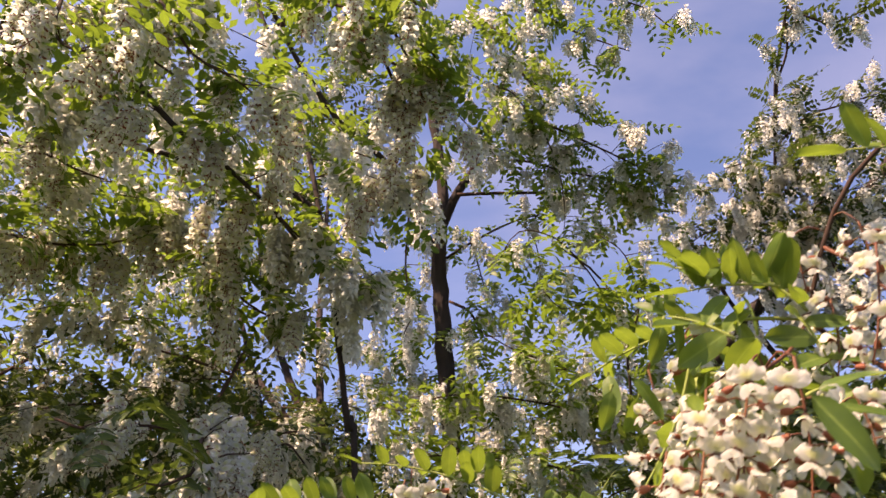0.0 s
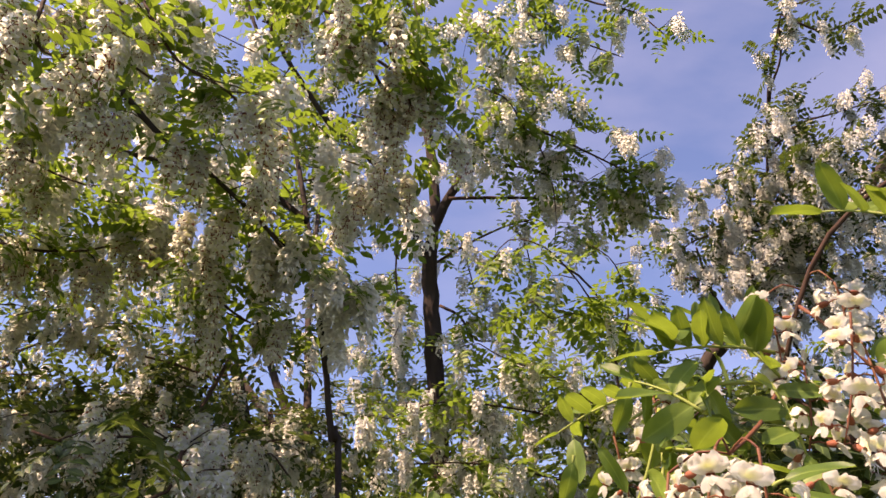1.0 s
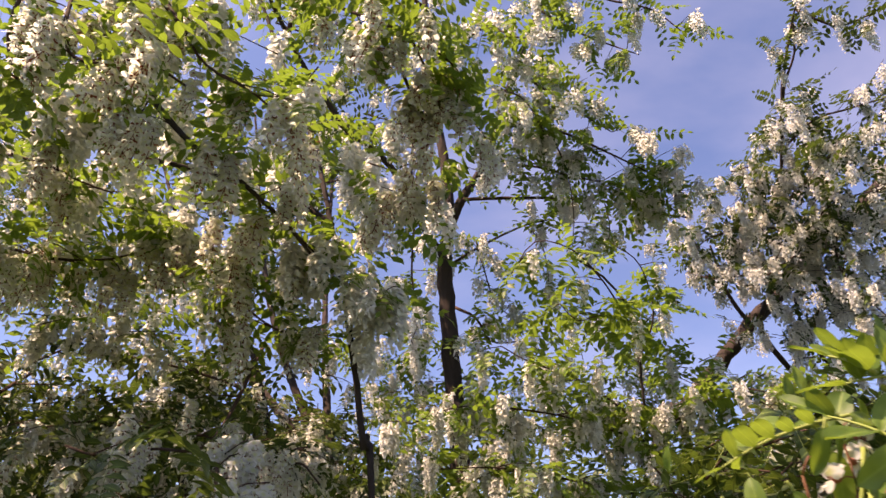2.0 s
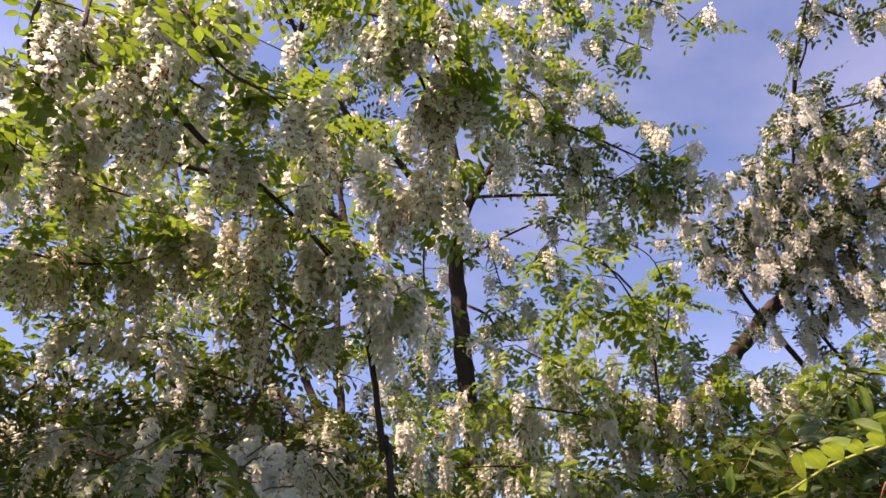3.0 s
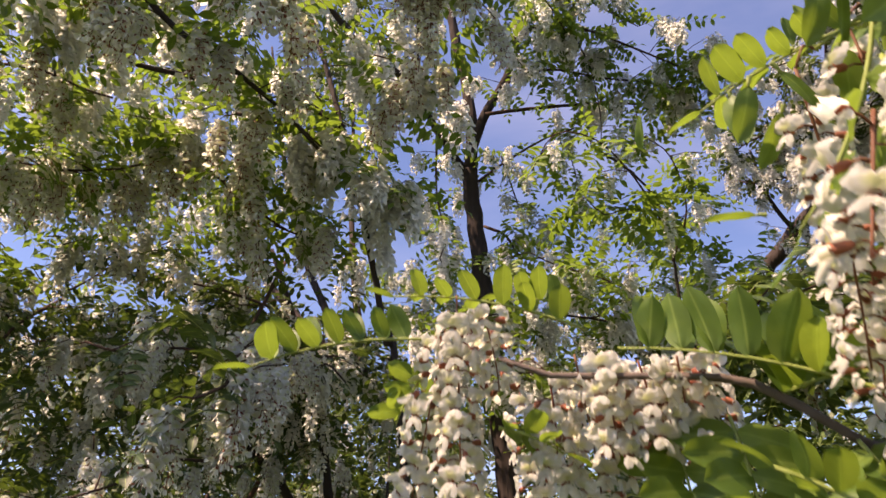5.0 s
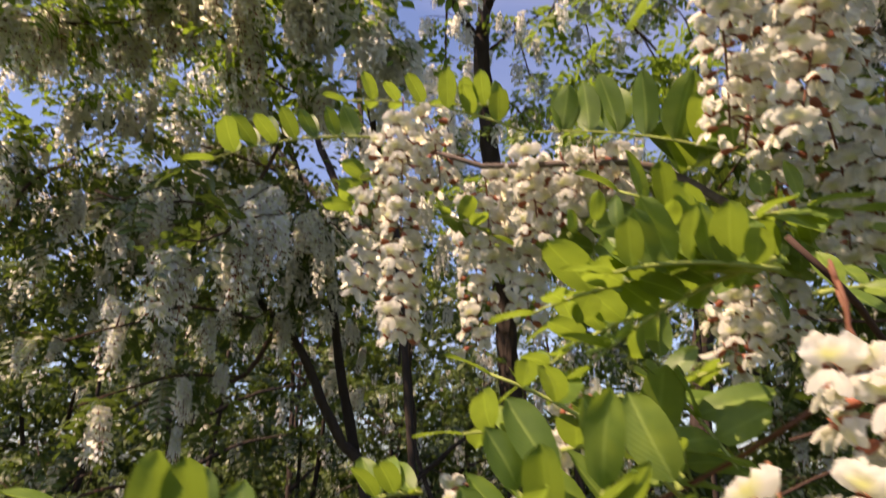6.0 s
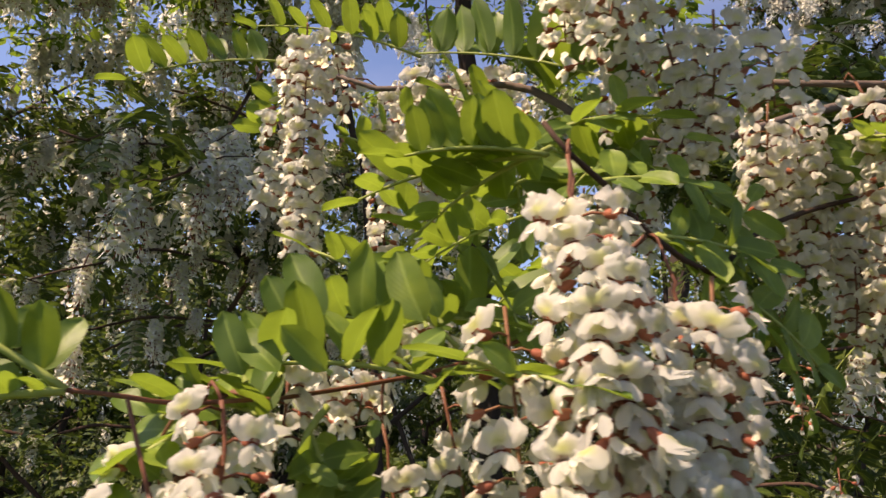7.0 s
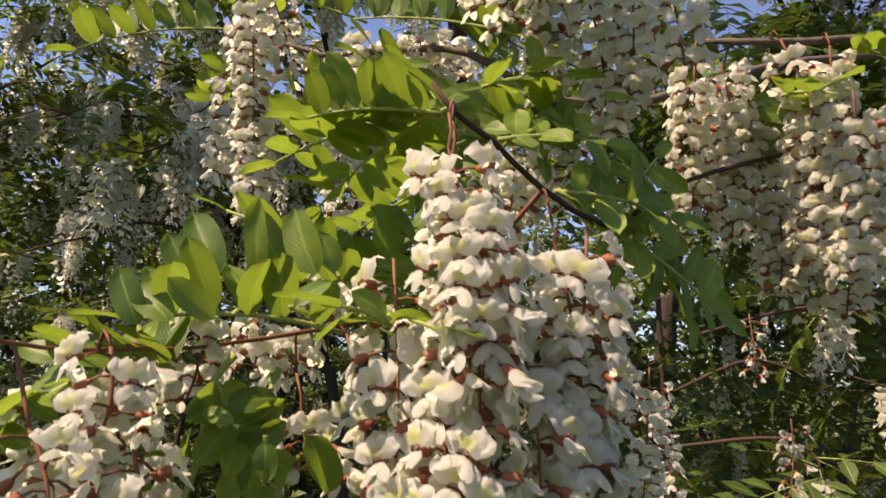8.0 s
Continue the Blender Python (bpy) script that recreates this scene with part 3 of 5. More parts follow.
# ---- the near tree with the long drooping boughs ----
drooping = Tree("locust_tree", (0.05, 2.05, 0), "locust tree with long drooping boughs heavy with white blossom", seed=23, close=True, size=1.22, leaf_size=0.76, group="flowering locust trees")
drooping.trunk([(0.05, 2.05, -0.05), (-0.14, 1.95, 2.07), (-0.17, 1.9, 2.22), (-0.2, 1.85, 2.4), (-0.23, 1.82, 2.55), (-0.27, 1.8, 2.75), (-0.33, 1.8, 2.98), (-0.46, 1.85, 3.44), (-0.66, 1.85, 3.95), (-0.93, 1.8, 4.66)], 0.0125, 0.008, "trunk")
drooping.trunk([(-0.73, 1.4, 3.99), (-0.88, 1.22, 3.56), (-0.91, 1.12, 3.21), (-0.76, 1.09, 2.97), (-0.63, 1.22, 2.85), (-0.52, 1.31, 2.8), (-0.4, 1.46, 2.75), (-0.33, 1.56, 2.7)], 0.02, 0.005, "limb")
drooping.trunk([(-0.32, 1.76, 2.95), (-0.53, 1.73, 3.1), (-0.78, 1.64, 3.1), (-1.02, 1.52, 3.09), (-1.28, 1.46, 3.11)], 0.014, 0.005, "limb")
drooping.bough([(-0.91, 1.12, 3.21), (-0.76, 1.09, 2.97), (-0.63, 1.22, 2.85), (-0.52, 1.31, 2.8), (-0.4, 1.46, 2.75), (-0.32, 1.57, 2.71)], 0.006, 0.003, 44, 29, reach=0.12)
drooping.bough([(-0.99, 0.93, 3.16), (-0.92, 0.89, 2.88), (-0.88, 0.91, 2.76), (-0.83, 0.96, 2.67)], 0.006, 0.003, 12, 12, reach=0.12)
drooping.bough([(-0.81, 1.11, 3.4), (-0.65, 1.06, 3.12), (-0.56, 1.1, 2.99), (-0.43, 1.15, 2.93), (-0.34, 1.27, 2.9)], 0.006, 0.003, 26, 32, reach=0.12)
drooping.bough([(-0.91, 0.98, 3.18), (-0.81, 0.92, 2.87), (-0.73, 0.92, 2.78), (-0.62, 0.95, 2.82), (-0.56, 1.04, 2.84)], 0.006, 0.003, 15, 20, reach=0.12)
drooping.bough([(-0.46, 1.19, 3.59), (-0.29, 1.18, 3.39), (-0.15, 1.14, 3.25), (-0.03, 1.15, 3.18), (0.09, 1.27, 3.21), (0.17, 1.41, 3.21)], 0.007, 0.003, 26, 46, reach=0.14)
drooping.bough([(-0.15, 1.14, 3.25), (-0.07, 1.24, 3.17), (-0.02, 1.36, 3.11), (-0.03, 1.47, 3.02), (-0.04, 1.57, 2.95), (-0.07, 1.64, 2.89)], 0.006, 0.003, 46, 16, reach=0.09)
drooping.bough([(-0.03, 1.15, 3.18), (0.04, 1.32, 3.17), (0.09, 1.4, 3.16), (0.17, 1.47, 3.15)], 0.005, 0.002, 20, 13, reach=0.09)
drooping.bough([(-1.41, 1.35, 2.93), (-1.17, 1.3, 2.86), (-1.03, 1.3, 2.82), (-0.96, 1.36, 2.81), (-0.89, 1.41, 2.81)], 0.006, 0.003, 24, 25, reach=0.12)
drooping.bough([(-1.48, 1.57, 2.76), (-1.23, 1.53, 2.7), (-1.07, 1.53, 2.66), (-0.94, 1.59, 2.7), (-0.88, 1.68, 2.8)], 0.006, 0.003, 34, 39, reach=0.14)
drooping.bough([(-0.9, 1.73, 2.91), (-0.72, 1.67, 2.75), (-0.59, 1.72, 2.64), (-0.47, 1.79, 2.57), (-0.34, 1.88, 2.56)], 0.006, 0.003, 26, 32, reach=0.12)
drooping.bough([(-0.58, 1.53, 2.83), (-0.45, 1.54, 2.79), (-0.34, 1.59, 2.76), (-0.22, 1.65, 2.78)], 0.006, 0.003, 26, 13, reach=0.1)
drooping.bough([(-0.23, 1.83, 2.56), (-0.21, 1.73, 2.66), (-0.15, 1.66, 2.68), (-0.12, 1.69, 2.64)], 0.006, 0.002, 18, 23, reach=0.1)
drooping.bough([(-1.75, 2.48, 2.74), (-1.59, 2.44, 2.78), (-1.4, 2.39, 2.86), (-1.18, 2.35, 2.91)], 0.006, 0.003, 2, 10, reach=0.12)
drooping.bough([(-1.27, 1.11, 2.96), (-1.09, 1.07, 2.83), (-1.03, 1.11, 2.76), (-1.09, 1.19, 2.71)], 0.006, 0.003, 6, 20, reach=0.14)
drooping.clump((-0.9, 1.7, 2.95), (0.35, 0.3, 0.3), 16, 29)
drooping.clump((-0.49, 1.7, 3.15), (0.25, 0.3, 0.25), 12, 13)
drooping.clump((-0.75, 1.93, 2.69), (0.3, 0.3, 0.2), 8, 34)
drooping.clump((-1.32, 1.62, 2.89), (0.3, 0.3, 0.25), 14, 29)
drooping.clump((-0.36, 1.92, 2.69), (0.2, 0.3, 0.2), 6, 18)
drooping.clump((-0.95, 1.21, 2.97), (0.3, 0.3, 0.3), 12, 20)
drooping.clump((-0.49, 1.42, 3.54), (0.35, 0.3, 0.25), 8, 13)
drooping.clump((-0.82, 1.4, 3.02), (0.35, 0.3, 0.3), 26, 23)
drooping.clump((-0.25, 1.76, 3.13), (0.22, 0.3, 0.3), 26, 13)
drooping.clump((-0.58, 1.36, 3.18), (0.3, 0.3, 0.2), 14, 9)
drooping.clump((-0.2, 1.41, 3.35), (0.3, 0.3, 0.25), 12, 11)
drooping.clump((-1.26, 1.79, 2.7), (0.3, 0.3, 0.12), 18, 23)
# upper crown above the view, added to shade the bushy side tree
drooping.trunk([(-0.66, 1.85, 3.95), (-0.5, 1.5, 4.2), (-0.2, 1.1, 4.3), (0.15, 0.8, 4.3)], 0.012, 0.004, "limb")
drooping.clump((0.25, 1.05, 4.35), (0.35, 0.3, 0.25), 16, 60)
# denser left side of the crown, in view; it also shades what is below
drooping.clump((-1.35, 1.9, 2.75), (0.35, 0.3, 0.25), 10, 40)
drooping.clump((-0.95, 2.0, 2.85), (0.3, 0.3, 0.2), 10, 34)
drooping.clump((-1.5, 1.6, 3.05), (0.3, 0.3, 0.25), 8, 34)
# more of the unseen clumps added for shade
drooping.clump((0.1, 0.55, 4.15), (0.3, 0.3, 0.2), 16, 50)
drooping.clump((0.2, 0.85, 3.75), (0.3, 0.25, 0.2), 12, 70)
drooping.clump((0.5, 0.95, 3.95), (0.3, 0.25, 0.2), 12, 70)
drooping.clump((0.0, 0.6, 3.65), (0.3, 0.25, 0.2), 12, 60)
drooping.done()


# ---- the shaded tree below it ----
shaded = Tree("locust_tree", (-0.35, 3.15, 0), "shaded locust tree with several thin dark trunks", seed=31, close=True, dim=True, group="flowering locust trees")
shaded.trunk([(-0.35, 3.15, -0.05), (-0.45, 3.1, 1.32), (-0.56, 3.05, 1.56), (-0.65, 3, 1.73), (-0.75, 2.95, 1.96), (-0.85, 2.9, 2.08), (-0.99, 2.8, 2.24), (-1.09, 2.7, 2.48)], 0.04, 0.014, "trunk")
shaded.trunk([(-0.52, 3.15, 1.49), (-0.56, 3.14, 1.67), (-0.61, 3.09, 1.93), (-0.64, 3.03, 2.19), (-0.69, 2.96, 2.4), (-0.77, 2.79, 2.74), (-0.88, 2.7, 3.05)], 0.026, 0.01, "limb")
shaded.trunk([(0, 3.3, 0.9), (-0.28, 3.5, 1.5), (-0.3, 3.49, 1.7), (-0.33, 3.46, 1.93), (-0.34, 3.38, 2.34), (-0.41, 3.27, 2.62)], 0.014, 0.008, "limb")
shaded.trunk([(-0.3, 3.2, 0.9), (-0.31, 3.39, 1.32), (-0.15, 3.42, 1.51), (0.07, 3.43, 1.67), (0.32, 3.42, 1.76)], 0.018, 0.008, "limb")
shaded.trunk([(-0.81, 2.79, 2.05), (-0.95, 2.78, 1.82), (-1.11, 2.6, 1.77), (-1.23, 2.43, 1.65)], 0.012, 0.005, "limb")
shaded.trunk([(-0.9, 3.1, 0.4), (-1.63, 2.51, 1.27), (-1.51, 2.61, 1.33), (-1.33, 2.61, 1.38), (-1.17, 2.7, 1.37)], 0.012, 0.006, "limb")
shaded.bough([(-0.55, 1.73, 2.18), (-0.42, 1.41, 1.97), (-0.42, 1.36, 1.93), (-0.46, 1.35, 1.91)], 0.007, 0.003, 45, 9, reach=0.1, size=1.2)
shaded.bough([(-0.64, 2.25, 2.72), (-0.63, 1.9, 2.25), (-0.7, 1.67, 2.15), (-0.75, 1.54, 2.09), (-0.82, 1.48, 2.1)], 0.008, 0.003, 20, 22, reach=0.16)
shaded.bough([(-0.81, 2.79, 2.05), (-0.81, 2.03, 1.94), (-0.78, 1.73, 1.83), (-0.82, 1.59, 1.77), (-0.88, 1.56, 1.74)], 0.008, 0.003, 26, 17, reach=0.15)
shaded.bough([(-0.92, 2.69, 1.81), (-0.88, 2.15, 1.74), (-0.86, 1.83, 1.66), (-0.9, 1.69, 1.6)], 0.007, 0.003, 20, 11, reach=0.15)
shaded.bough([(-0.69, 2.96, 2.4), (-0.5, 2.29, 2.26), (-0.38, 2.01, 2.21), (-0.3, 1.95, 2.13)], 0.007, 0.003, 16, 12, reach=0.12)
shaded.bough([(-1.53, 2.29, 2.64), (-1.43, 1.96, 2.36), (-1.36, 1.84, 2.14), (-1.45, 1.79, 2.05)], 0.008, 0.003, 21, 43, reach=0.2)
shaded.bough([(-0.77, 2.79, 2.74), (-0.93, 2.39, 2.68), (-1.16, 2.26, 2.69), (-1.36, 2.14, 2.65)], 0.008, 0.003, 10, 36, reach=0.2)
shaded.clump((-1.48, 2.25, 2.21), (0.5, 0.4, 0.4), 25, 59)
shaded.clump((-1.55, 2.31, 1.75), (0.5, 0.5, 0.45), 21, 59)
shaded.clump((-1.22, 2.73, 2.01), (0.5, 0.4, 0.5), 35, 44)
shaded.clump((-0.73, 3.44, 2.17), (0.5, 0.4, 0.5), 39, 29)
shaded.clump((-0.79, 2.72, 2.62), (0.4, 0.4, 0.4), 17, 54)
shaded.clump((-0.28, 3.75, 2.51), (0.45, 0.4, 0.5), 35, 43)
shaded.clump((-1.56, 2.36, 2.39), (0.5, 0.4, 0.3), 17, 97)
shaded.clump((-1.34, 2.64, 2.63), (0.5, 0.4, 0.3), 20, 97)
shaded.clump((-1.05, 2.82, 2.78), (0.4, 0.4, 0.3), 20, 86)
shaded.clump((-1.4, 2.49, 2.26), (0.5, 0.4, 0.3), 17, 59)
shaded.clump((-1.03, 2.63, 2.36), (0.5, 0.4, 0.3), 25, 86)
shaded.clump((-0.67, 3.04, 2.77), (0.4, 0.4, 0.35), 25, 75)
shaded.clump((-0.49, 3.16, 2.5), (0.4, 0.4, 0.35), 25, 75)
shaded.clump((-0.78, 2.83, 2.34), (0.4, 0.4, 0.3), 25, 64)
shaded.bough([(-1.16, 2.51, 2.58), (-1.14, 2.23, 2.43), (-1.19, 2.1, 2.37), (-1.3, 2.05, 2.33)], 0.006, 0.003, 21, 14, reach=0.14)
shaded.bough([(-0.76, 2.7, 2.45), (-0.85, 2.35, 2.41), (-0.99, 2.22, 2.31), (-1.1, 2.08, 2.23)], 0.006, 0.003, 27, 17, reach=0.14)
shaded.bough([(-0.45, 2.85, 2.5), (-0.44, 2.46, 2.4), (-0.47, 2.27, 2.33), (-0.5, 2.18, 2.24)], 0.006, 0.003, 27, 9, reach=0.12)
# high clumps and limbs, added over the wood to keep the sun off it
shaded.clump((-2.6, 3.9, 4.6), (0.8, 0.6, 0.45), 42, 120)
shaded.clump((-1.9, 4.2, 4.2), (0.8, 0.6, 0.45), 42, 120)
shaded.clump((-1.2, 4.0, 4.7), (0.7, 0.6, 0.45), 42, 120)
shaded.clump((-1.6, 3.6, 5.4), (0.8, 0.6, 0.45), 42, 120)
shaded.clump((-2.6, 3.4, 5.5), (0.8, 0.6, 0.45), 42, 120)
shaded.clump((-0.8, 4.2, 5.4), (0.6, 0.6, 0.45), 42, 120)
shaded.clump((-3.4, 3.6, 4.6), (0.8, 0.6, 0.45), 42, 120)
shaded.clump((-2.3, 2.7, 4.7), (0.6, 0.6, 0.45), 42, 120)
shaded.clump((-1.5, 2.9, 4.5), (0.6, 0.6, 0.45), 42, 120)
shaded.clump((-3.0, 2.8, 4.3), (0.7, 0.6, 0.45), 42, 120)
shaded.clump((-0.7, 3.1, 4.8), (0.5, 0.6, 0.45), 42, 120)
shaded.trunk([(-0.45, 2.95, 2.4), (-1.40, 3.3, 3.6), (-2.4, 3.7, 5.6)], 0.022, 0.008, "limb")
shaded.trunk([(-0.45, 2.95, 2.4), (-1.00, 3.3, 3.6), (-1.6, 3.9, 5.8)], 0.022, 0.008, "limb")
shaded.trunk([(-0.45, 2.95, 2.4), (-0.65, 3.3, 3.6), (-0.9, 4.1, 5.6)], 0.022, 0.008, "limb")
shaded.done()


# ---- the young locusts under the slim tree ----
young = Tree("young_locust", (1.0, 3.0, 0), "young locust thicket with fresh green leaves and white blossom", "tree", seed=41)
young.trunk([(1, 3, -0.05), (1, 2.9, 2.47), (0.99, 2.8, 2.69), (0.96, 2.65, 2.96), (0.89, 2.5, 3.06), (0.75, 2.3, 3.08), (0.58, 2.1, 3.06)], 0.016, 0.004, "trunk")
young.bough([(0.93, 2.55, 2.91), (0.78, 2.25, 2.92), (0.67, 2.08, 2.95), (0.55, 1.97, 3), (0.41, 1.94, 3.01), (0.32, 2.02, 2.91)], 0.005, 0.002, 3, 32, reach=0.1)
young.bough([(0.86, 2.43, 2.96), (0.68, 2.2, 2.84), (0.58, 2.15, 2.79), (0.51, 2.09, 2.83)], 0.004, 0.002, 0, 19, reach=0.1)
young.bough([(0.96, 2.68, 2.86), (0.97, 2.4, 2.95), (0.89, 2.22, 3.09), (0.76, 2.12, 3.13)], 0.005, 0.002, 3, 20, reach=0.12)
young.bough([(1.01, 2.87, 2.61), (0.71, 2.69, 2.76), (0.45, 2.61, 2.83), (0.33, 2.6, 2.9)], 0.006, 0.003, 18, 32, reach=0.16)
young.bough([(1, 2.89, 2.56), (0.66, 2.76, 2.62), (0.35, 2.7, 2.65), (0.13, 2.72, 2.66), (-0.07, 2.65, 2.56)], 0.006, 0.003, 46, 38, reach=0.16)
young.bough([(1, 2.89, 2.56), (1.18, 2.78, 2.66), (1.36, 2.68, 2.73), (1.51, 2.61, 2.68)], 0.006, 0.003, 36, 38, reach=0.18)
young.bough([(0.99, 2.96, 2.33), (1.2, 2.74, 2.42), (1.39, 2.53, 2.41)], 0.006, 0.003, 21, 38, reach=0.2)
young.bough([(0.99, 2.96, 2.33), (0.64, 2.83, 2.37), (0.32, 2.78, 2.41), (0, 2.8, 2.41)], 0.006, 0.003, 36, 38, reach=0.2)
young.clump((1.1, 3.09, 2.86), (0.45, 0.4, 0.4), 25, 66)
young.clump((0.47, 3.19, 2.71), (0.5, 0.4, 0.35), 43, 57)
young.clump((0.75, 3.08, 2.84), (0.5, 0.4, 0.4), 25, 57)
young.clump((0.34, 3.43, 2.29), (0.5, 0.4, 0.5), 25, 47)
young.clump((1.33, 2.96, 2.43), (0.5, 0.5, 0.6), 21, 57)
young.clump((0.35, 3.48, 3.14), (0.4, 0.4, 0.3), 28, 57)
young.clump((0.92, 3.36, 3.16), (0.4, 0.4, 0.25), 25, 57)
young.clump((1.47, 3.1, 2.69), (0.5, 0.4, 0.35), 43, 76)
young.clump((2.0, 3.03, 2.72), (0.5, 0.4, 0.4), 43, 76)
young.clump((-0.05, 3.45, 2.67), (0.4, 0.4, 0.35), 54, 57)
young.done()


# ---- the tree with the slanting trunk ----
slanting = Tree("locust_tree", (1.3, 5.0, 0), "locust tree with a thick slanting trunk and pale blossom", seed=53, dim=True, group="flowering locust trees")
slanting.trunk([(1.3, 5, -0.05), (1.73, 4.9, 3.1), (1.96, 4.8, 3.43), (2.28, 4.7, 3.77), (2.57, 4.6, 4.07), (2.94, 4.5, 4.39), (3.42, 4.4, 4.84), (3.94, 4.3, 5.32), (4.55, 4.2, 6.07)], 0.085, 0.04, "trunk")
slanting.trunk([(2.52, 4.51, 4.02), (2.37, 4.39, 4.16), (2.26, 4.25, 4.29), (2.15, 4.06, 4.48)], 0.02, 0.008, "limb")
slanting.trunk([(2.84, 4.72, 3.73), (2.67, 4.61, 3.92), (2.59, 4.46, 4.05), (2.66, 4.13, 4.32), (2.58, 3.55, 4.79), (2.49, 3.07, 5.17), (2.49, 2.69, 5.47)], 0.022, 0.008, "limb")
slanting.trunk([(3.21, 4.59, 3.44), (3.02, 4.5, 3.68), (2.86, 4.39, 3.86), (2.75, 4.2, 4.1)], 0.018, 0.008, "limb")
slanting.bough([(2.57, 3.44, 4.91), (2.5, 3.07, 5.16), (2.53, 2.88, 5.3), (2.45, 2.61, 5.42), (2.6, 2.47, 5.4)], 0.012, 0.004, 25, 26, reach=0.16)
slanting.bough([(2.5, 2.66, 5.49), (2.57, 2.62, 5.32), (2.69, 2.61, 5.24), (2.78, 2.45, 5.14)], 0.01, 0.004, 18, 18, reach=0.16)
slanting.bough([(2.58, 3.55, 4.79), (2.35, 3.44, 4.75), (2.15, 3.46, 4.71)], 0.01, 0.004, 14, 14, reach=0.18)
slanting.bough([(2.6, 3.73, 4.72), (2.23, 3.59, 4.66), (2.02, 3.61, 4.62), (1.95, 3.69, 4.58)], 0.01, 0.004, 39, 28, reach=0.22)
slanting.bough([(2.57, 3.44, 4.91), (2.63, 3.11, 4.87), (2.74, 2.93, 4.79), (2.85, 2.74, 4.69)], 0.01, 0.004, 39, 44, reach=0.3)
slanting.bough([(2.61, 3.53, 4.77), (2.63, 3.21, 4.59), (2.73, 3.03, 4.52), (2.87, 2.93, 4.48)], 0.01, 0.004, 46, 44, reach=0.3)
slanting.bough([(2.61, 3.89, 4.52), (2.27, 3.76, 4.42), (2.02, 3.81, 4.36), (1.85, 3.85, 4.23)], 0.01, 0.004, 61, 40, reach=0.28)
slanting.bough([(2.68, 4.05, 4.21), (2.29, 3.84, 4.08), (2.05, 3.87, 4.05), (1.85, 3.92, 4.13)], 0.01, 0.004, 79, 26, reach=0.25)
slanting.bough([(2.92, 3.76, 4.38), (2.65, 3.45, 4.29), (2.7, 3.26, 4.29), (2.84, 3.05, 4.21)], 0.01, 0.004, 54, 50, reach=0.3)
slanting.bough([(2.77, 3.91, 4.33), (2.43, 3.64, 4.05), (2.26, 3.68, 3.94)], 0.01, 0.004, 61, 16, reach=0.25)
slanting.bough([(2.92, 3.78, 4.34), (2.76, 3.61, 3.94), (2.8, 3.56, 3.73), (2.9, 3.57, 3.58)], 0.01, 0.004, 72, 24, reach=0.3)
slanting.bough([(2.89, 4.39, 3.82), (2.8, 4.01, 3.9), (2.89, 3.93, 3.68), (2.99, 3.85, 3.39)], 0.01, 0.004, 54, 24, reach=0.3)
slanting.clump((2.66, 3.5, 4.59), (0.6, 0.5, 0.45), 90, 80)
slanting.clump((2.9, 3.22, 4.5), (0.5, 0.5, 0.6), 90, 80)
slanting.clump((2.92, 4.03, 4.2), (0.6, 0.5, 0.35), 90, 30)
slanting.clump((2.37, 4.04, 4.52), (0.35, 0.4, 0.35), 54, 40)
slanting.clump((3.01, 4.25, 3.66), (0.6, 0.4, 0.4), 90, 30)
slanting.clump((1.96, 4.13, 4.31), (0.2, 0.3, 0.25), 25, 16)
slanting.clump((2.66, 4.01, 4.5), (0.4, 0.4, 0.4), 72, 60)
slanting.clump((2.92, 3.69, 4.48), (0.5, 0.4, 0.4), 90, 70)
slanting.clump((2.63, 4.04, 3.82), (0.35, 0.3, 0.2), 54, 30)
slanting.clump((3.33, 3.57, 3.92), (0.6, 0.6, 0.9), 108, 90)
slanting.done()


# ---- the bushy tree beside the near sprays ----
side_tree = Tree("locust_tree", (1.9, 1.9, 0), "low bushy locust tree with green leaves and hanging racemes", seed=67, close=True, dim=True, group="flowering locust trees")
side_tree.trunk([(1.9, 1.9, -0.05), (1.86, 1.88, 0.7), (1.8, 1.85, 1.4), (1.75, 1.8, 2.0)], 0.04, 0.02, "trunk")
side_tree.bough([(1.8, 1.85, 1.4), (1.29, 1.49, 1.66), (0.98, 1.34, 1.58), (0.8, 1.32, 1.55), (0.66, 1.32, 1.51)], 0.007, 0.003, 6, 20, reach=0.14)
side_tree.bough([(1.84, 1.87, 1), (1.22, 1.43, 1.41), (0.93, 1.37, 1.41), (0.79, 1.38, 1.47), (0.63, 1.38, 1.41)], 0.007, 0.003, 3, 13, reach=0.14)
side_tree.bough([(1.87, 1.88, 0.8), (1.14, 1.35, 1.26), (0.9, 1.33, 1.28), (0.79, 1.32, 1.33), (0.59, 1.33, 1.31)], 0.007, 0.003, 3, 13, reach=0.15)
side_tree.bough([(1.78, 1.83, 1.7), (1.25, 1.47, 1.86), (0.99, 1.41, 1.75), (0.83, 1.43, 1.74), (0.67, 1.43, 1.77)], 0.007, 0.003, 4, 20, reach=0.16)
side_tree.bough([(1.88, 1.89, 0.6), (1.13, 1.35, 1.16), (0.86, 1.27, 1.17), (0.69, 1.29, 1.19), (0.57, 1.37, 1.18)], 0.007, 0.003, 3, 13, reach=0.15)
side_tree.bough([(1.76, 1.8, 1.9), (1.29, 1.49, 2.05), (1.03, 1.45, 1.95), (0.83, 1.53, 1.96), (0.65, 1.56, 2.03)], 0.007, 0.003, 4, 18, reach=0.16)
side_tree.clump((1.15, 1.93, 1.47), (0.5, 0.4, 0.45), 5, 54)
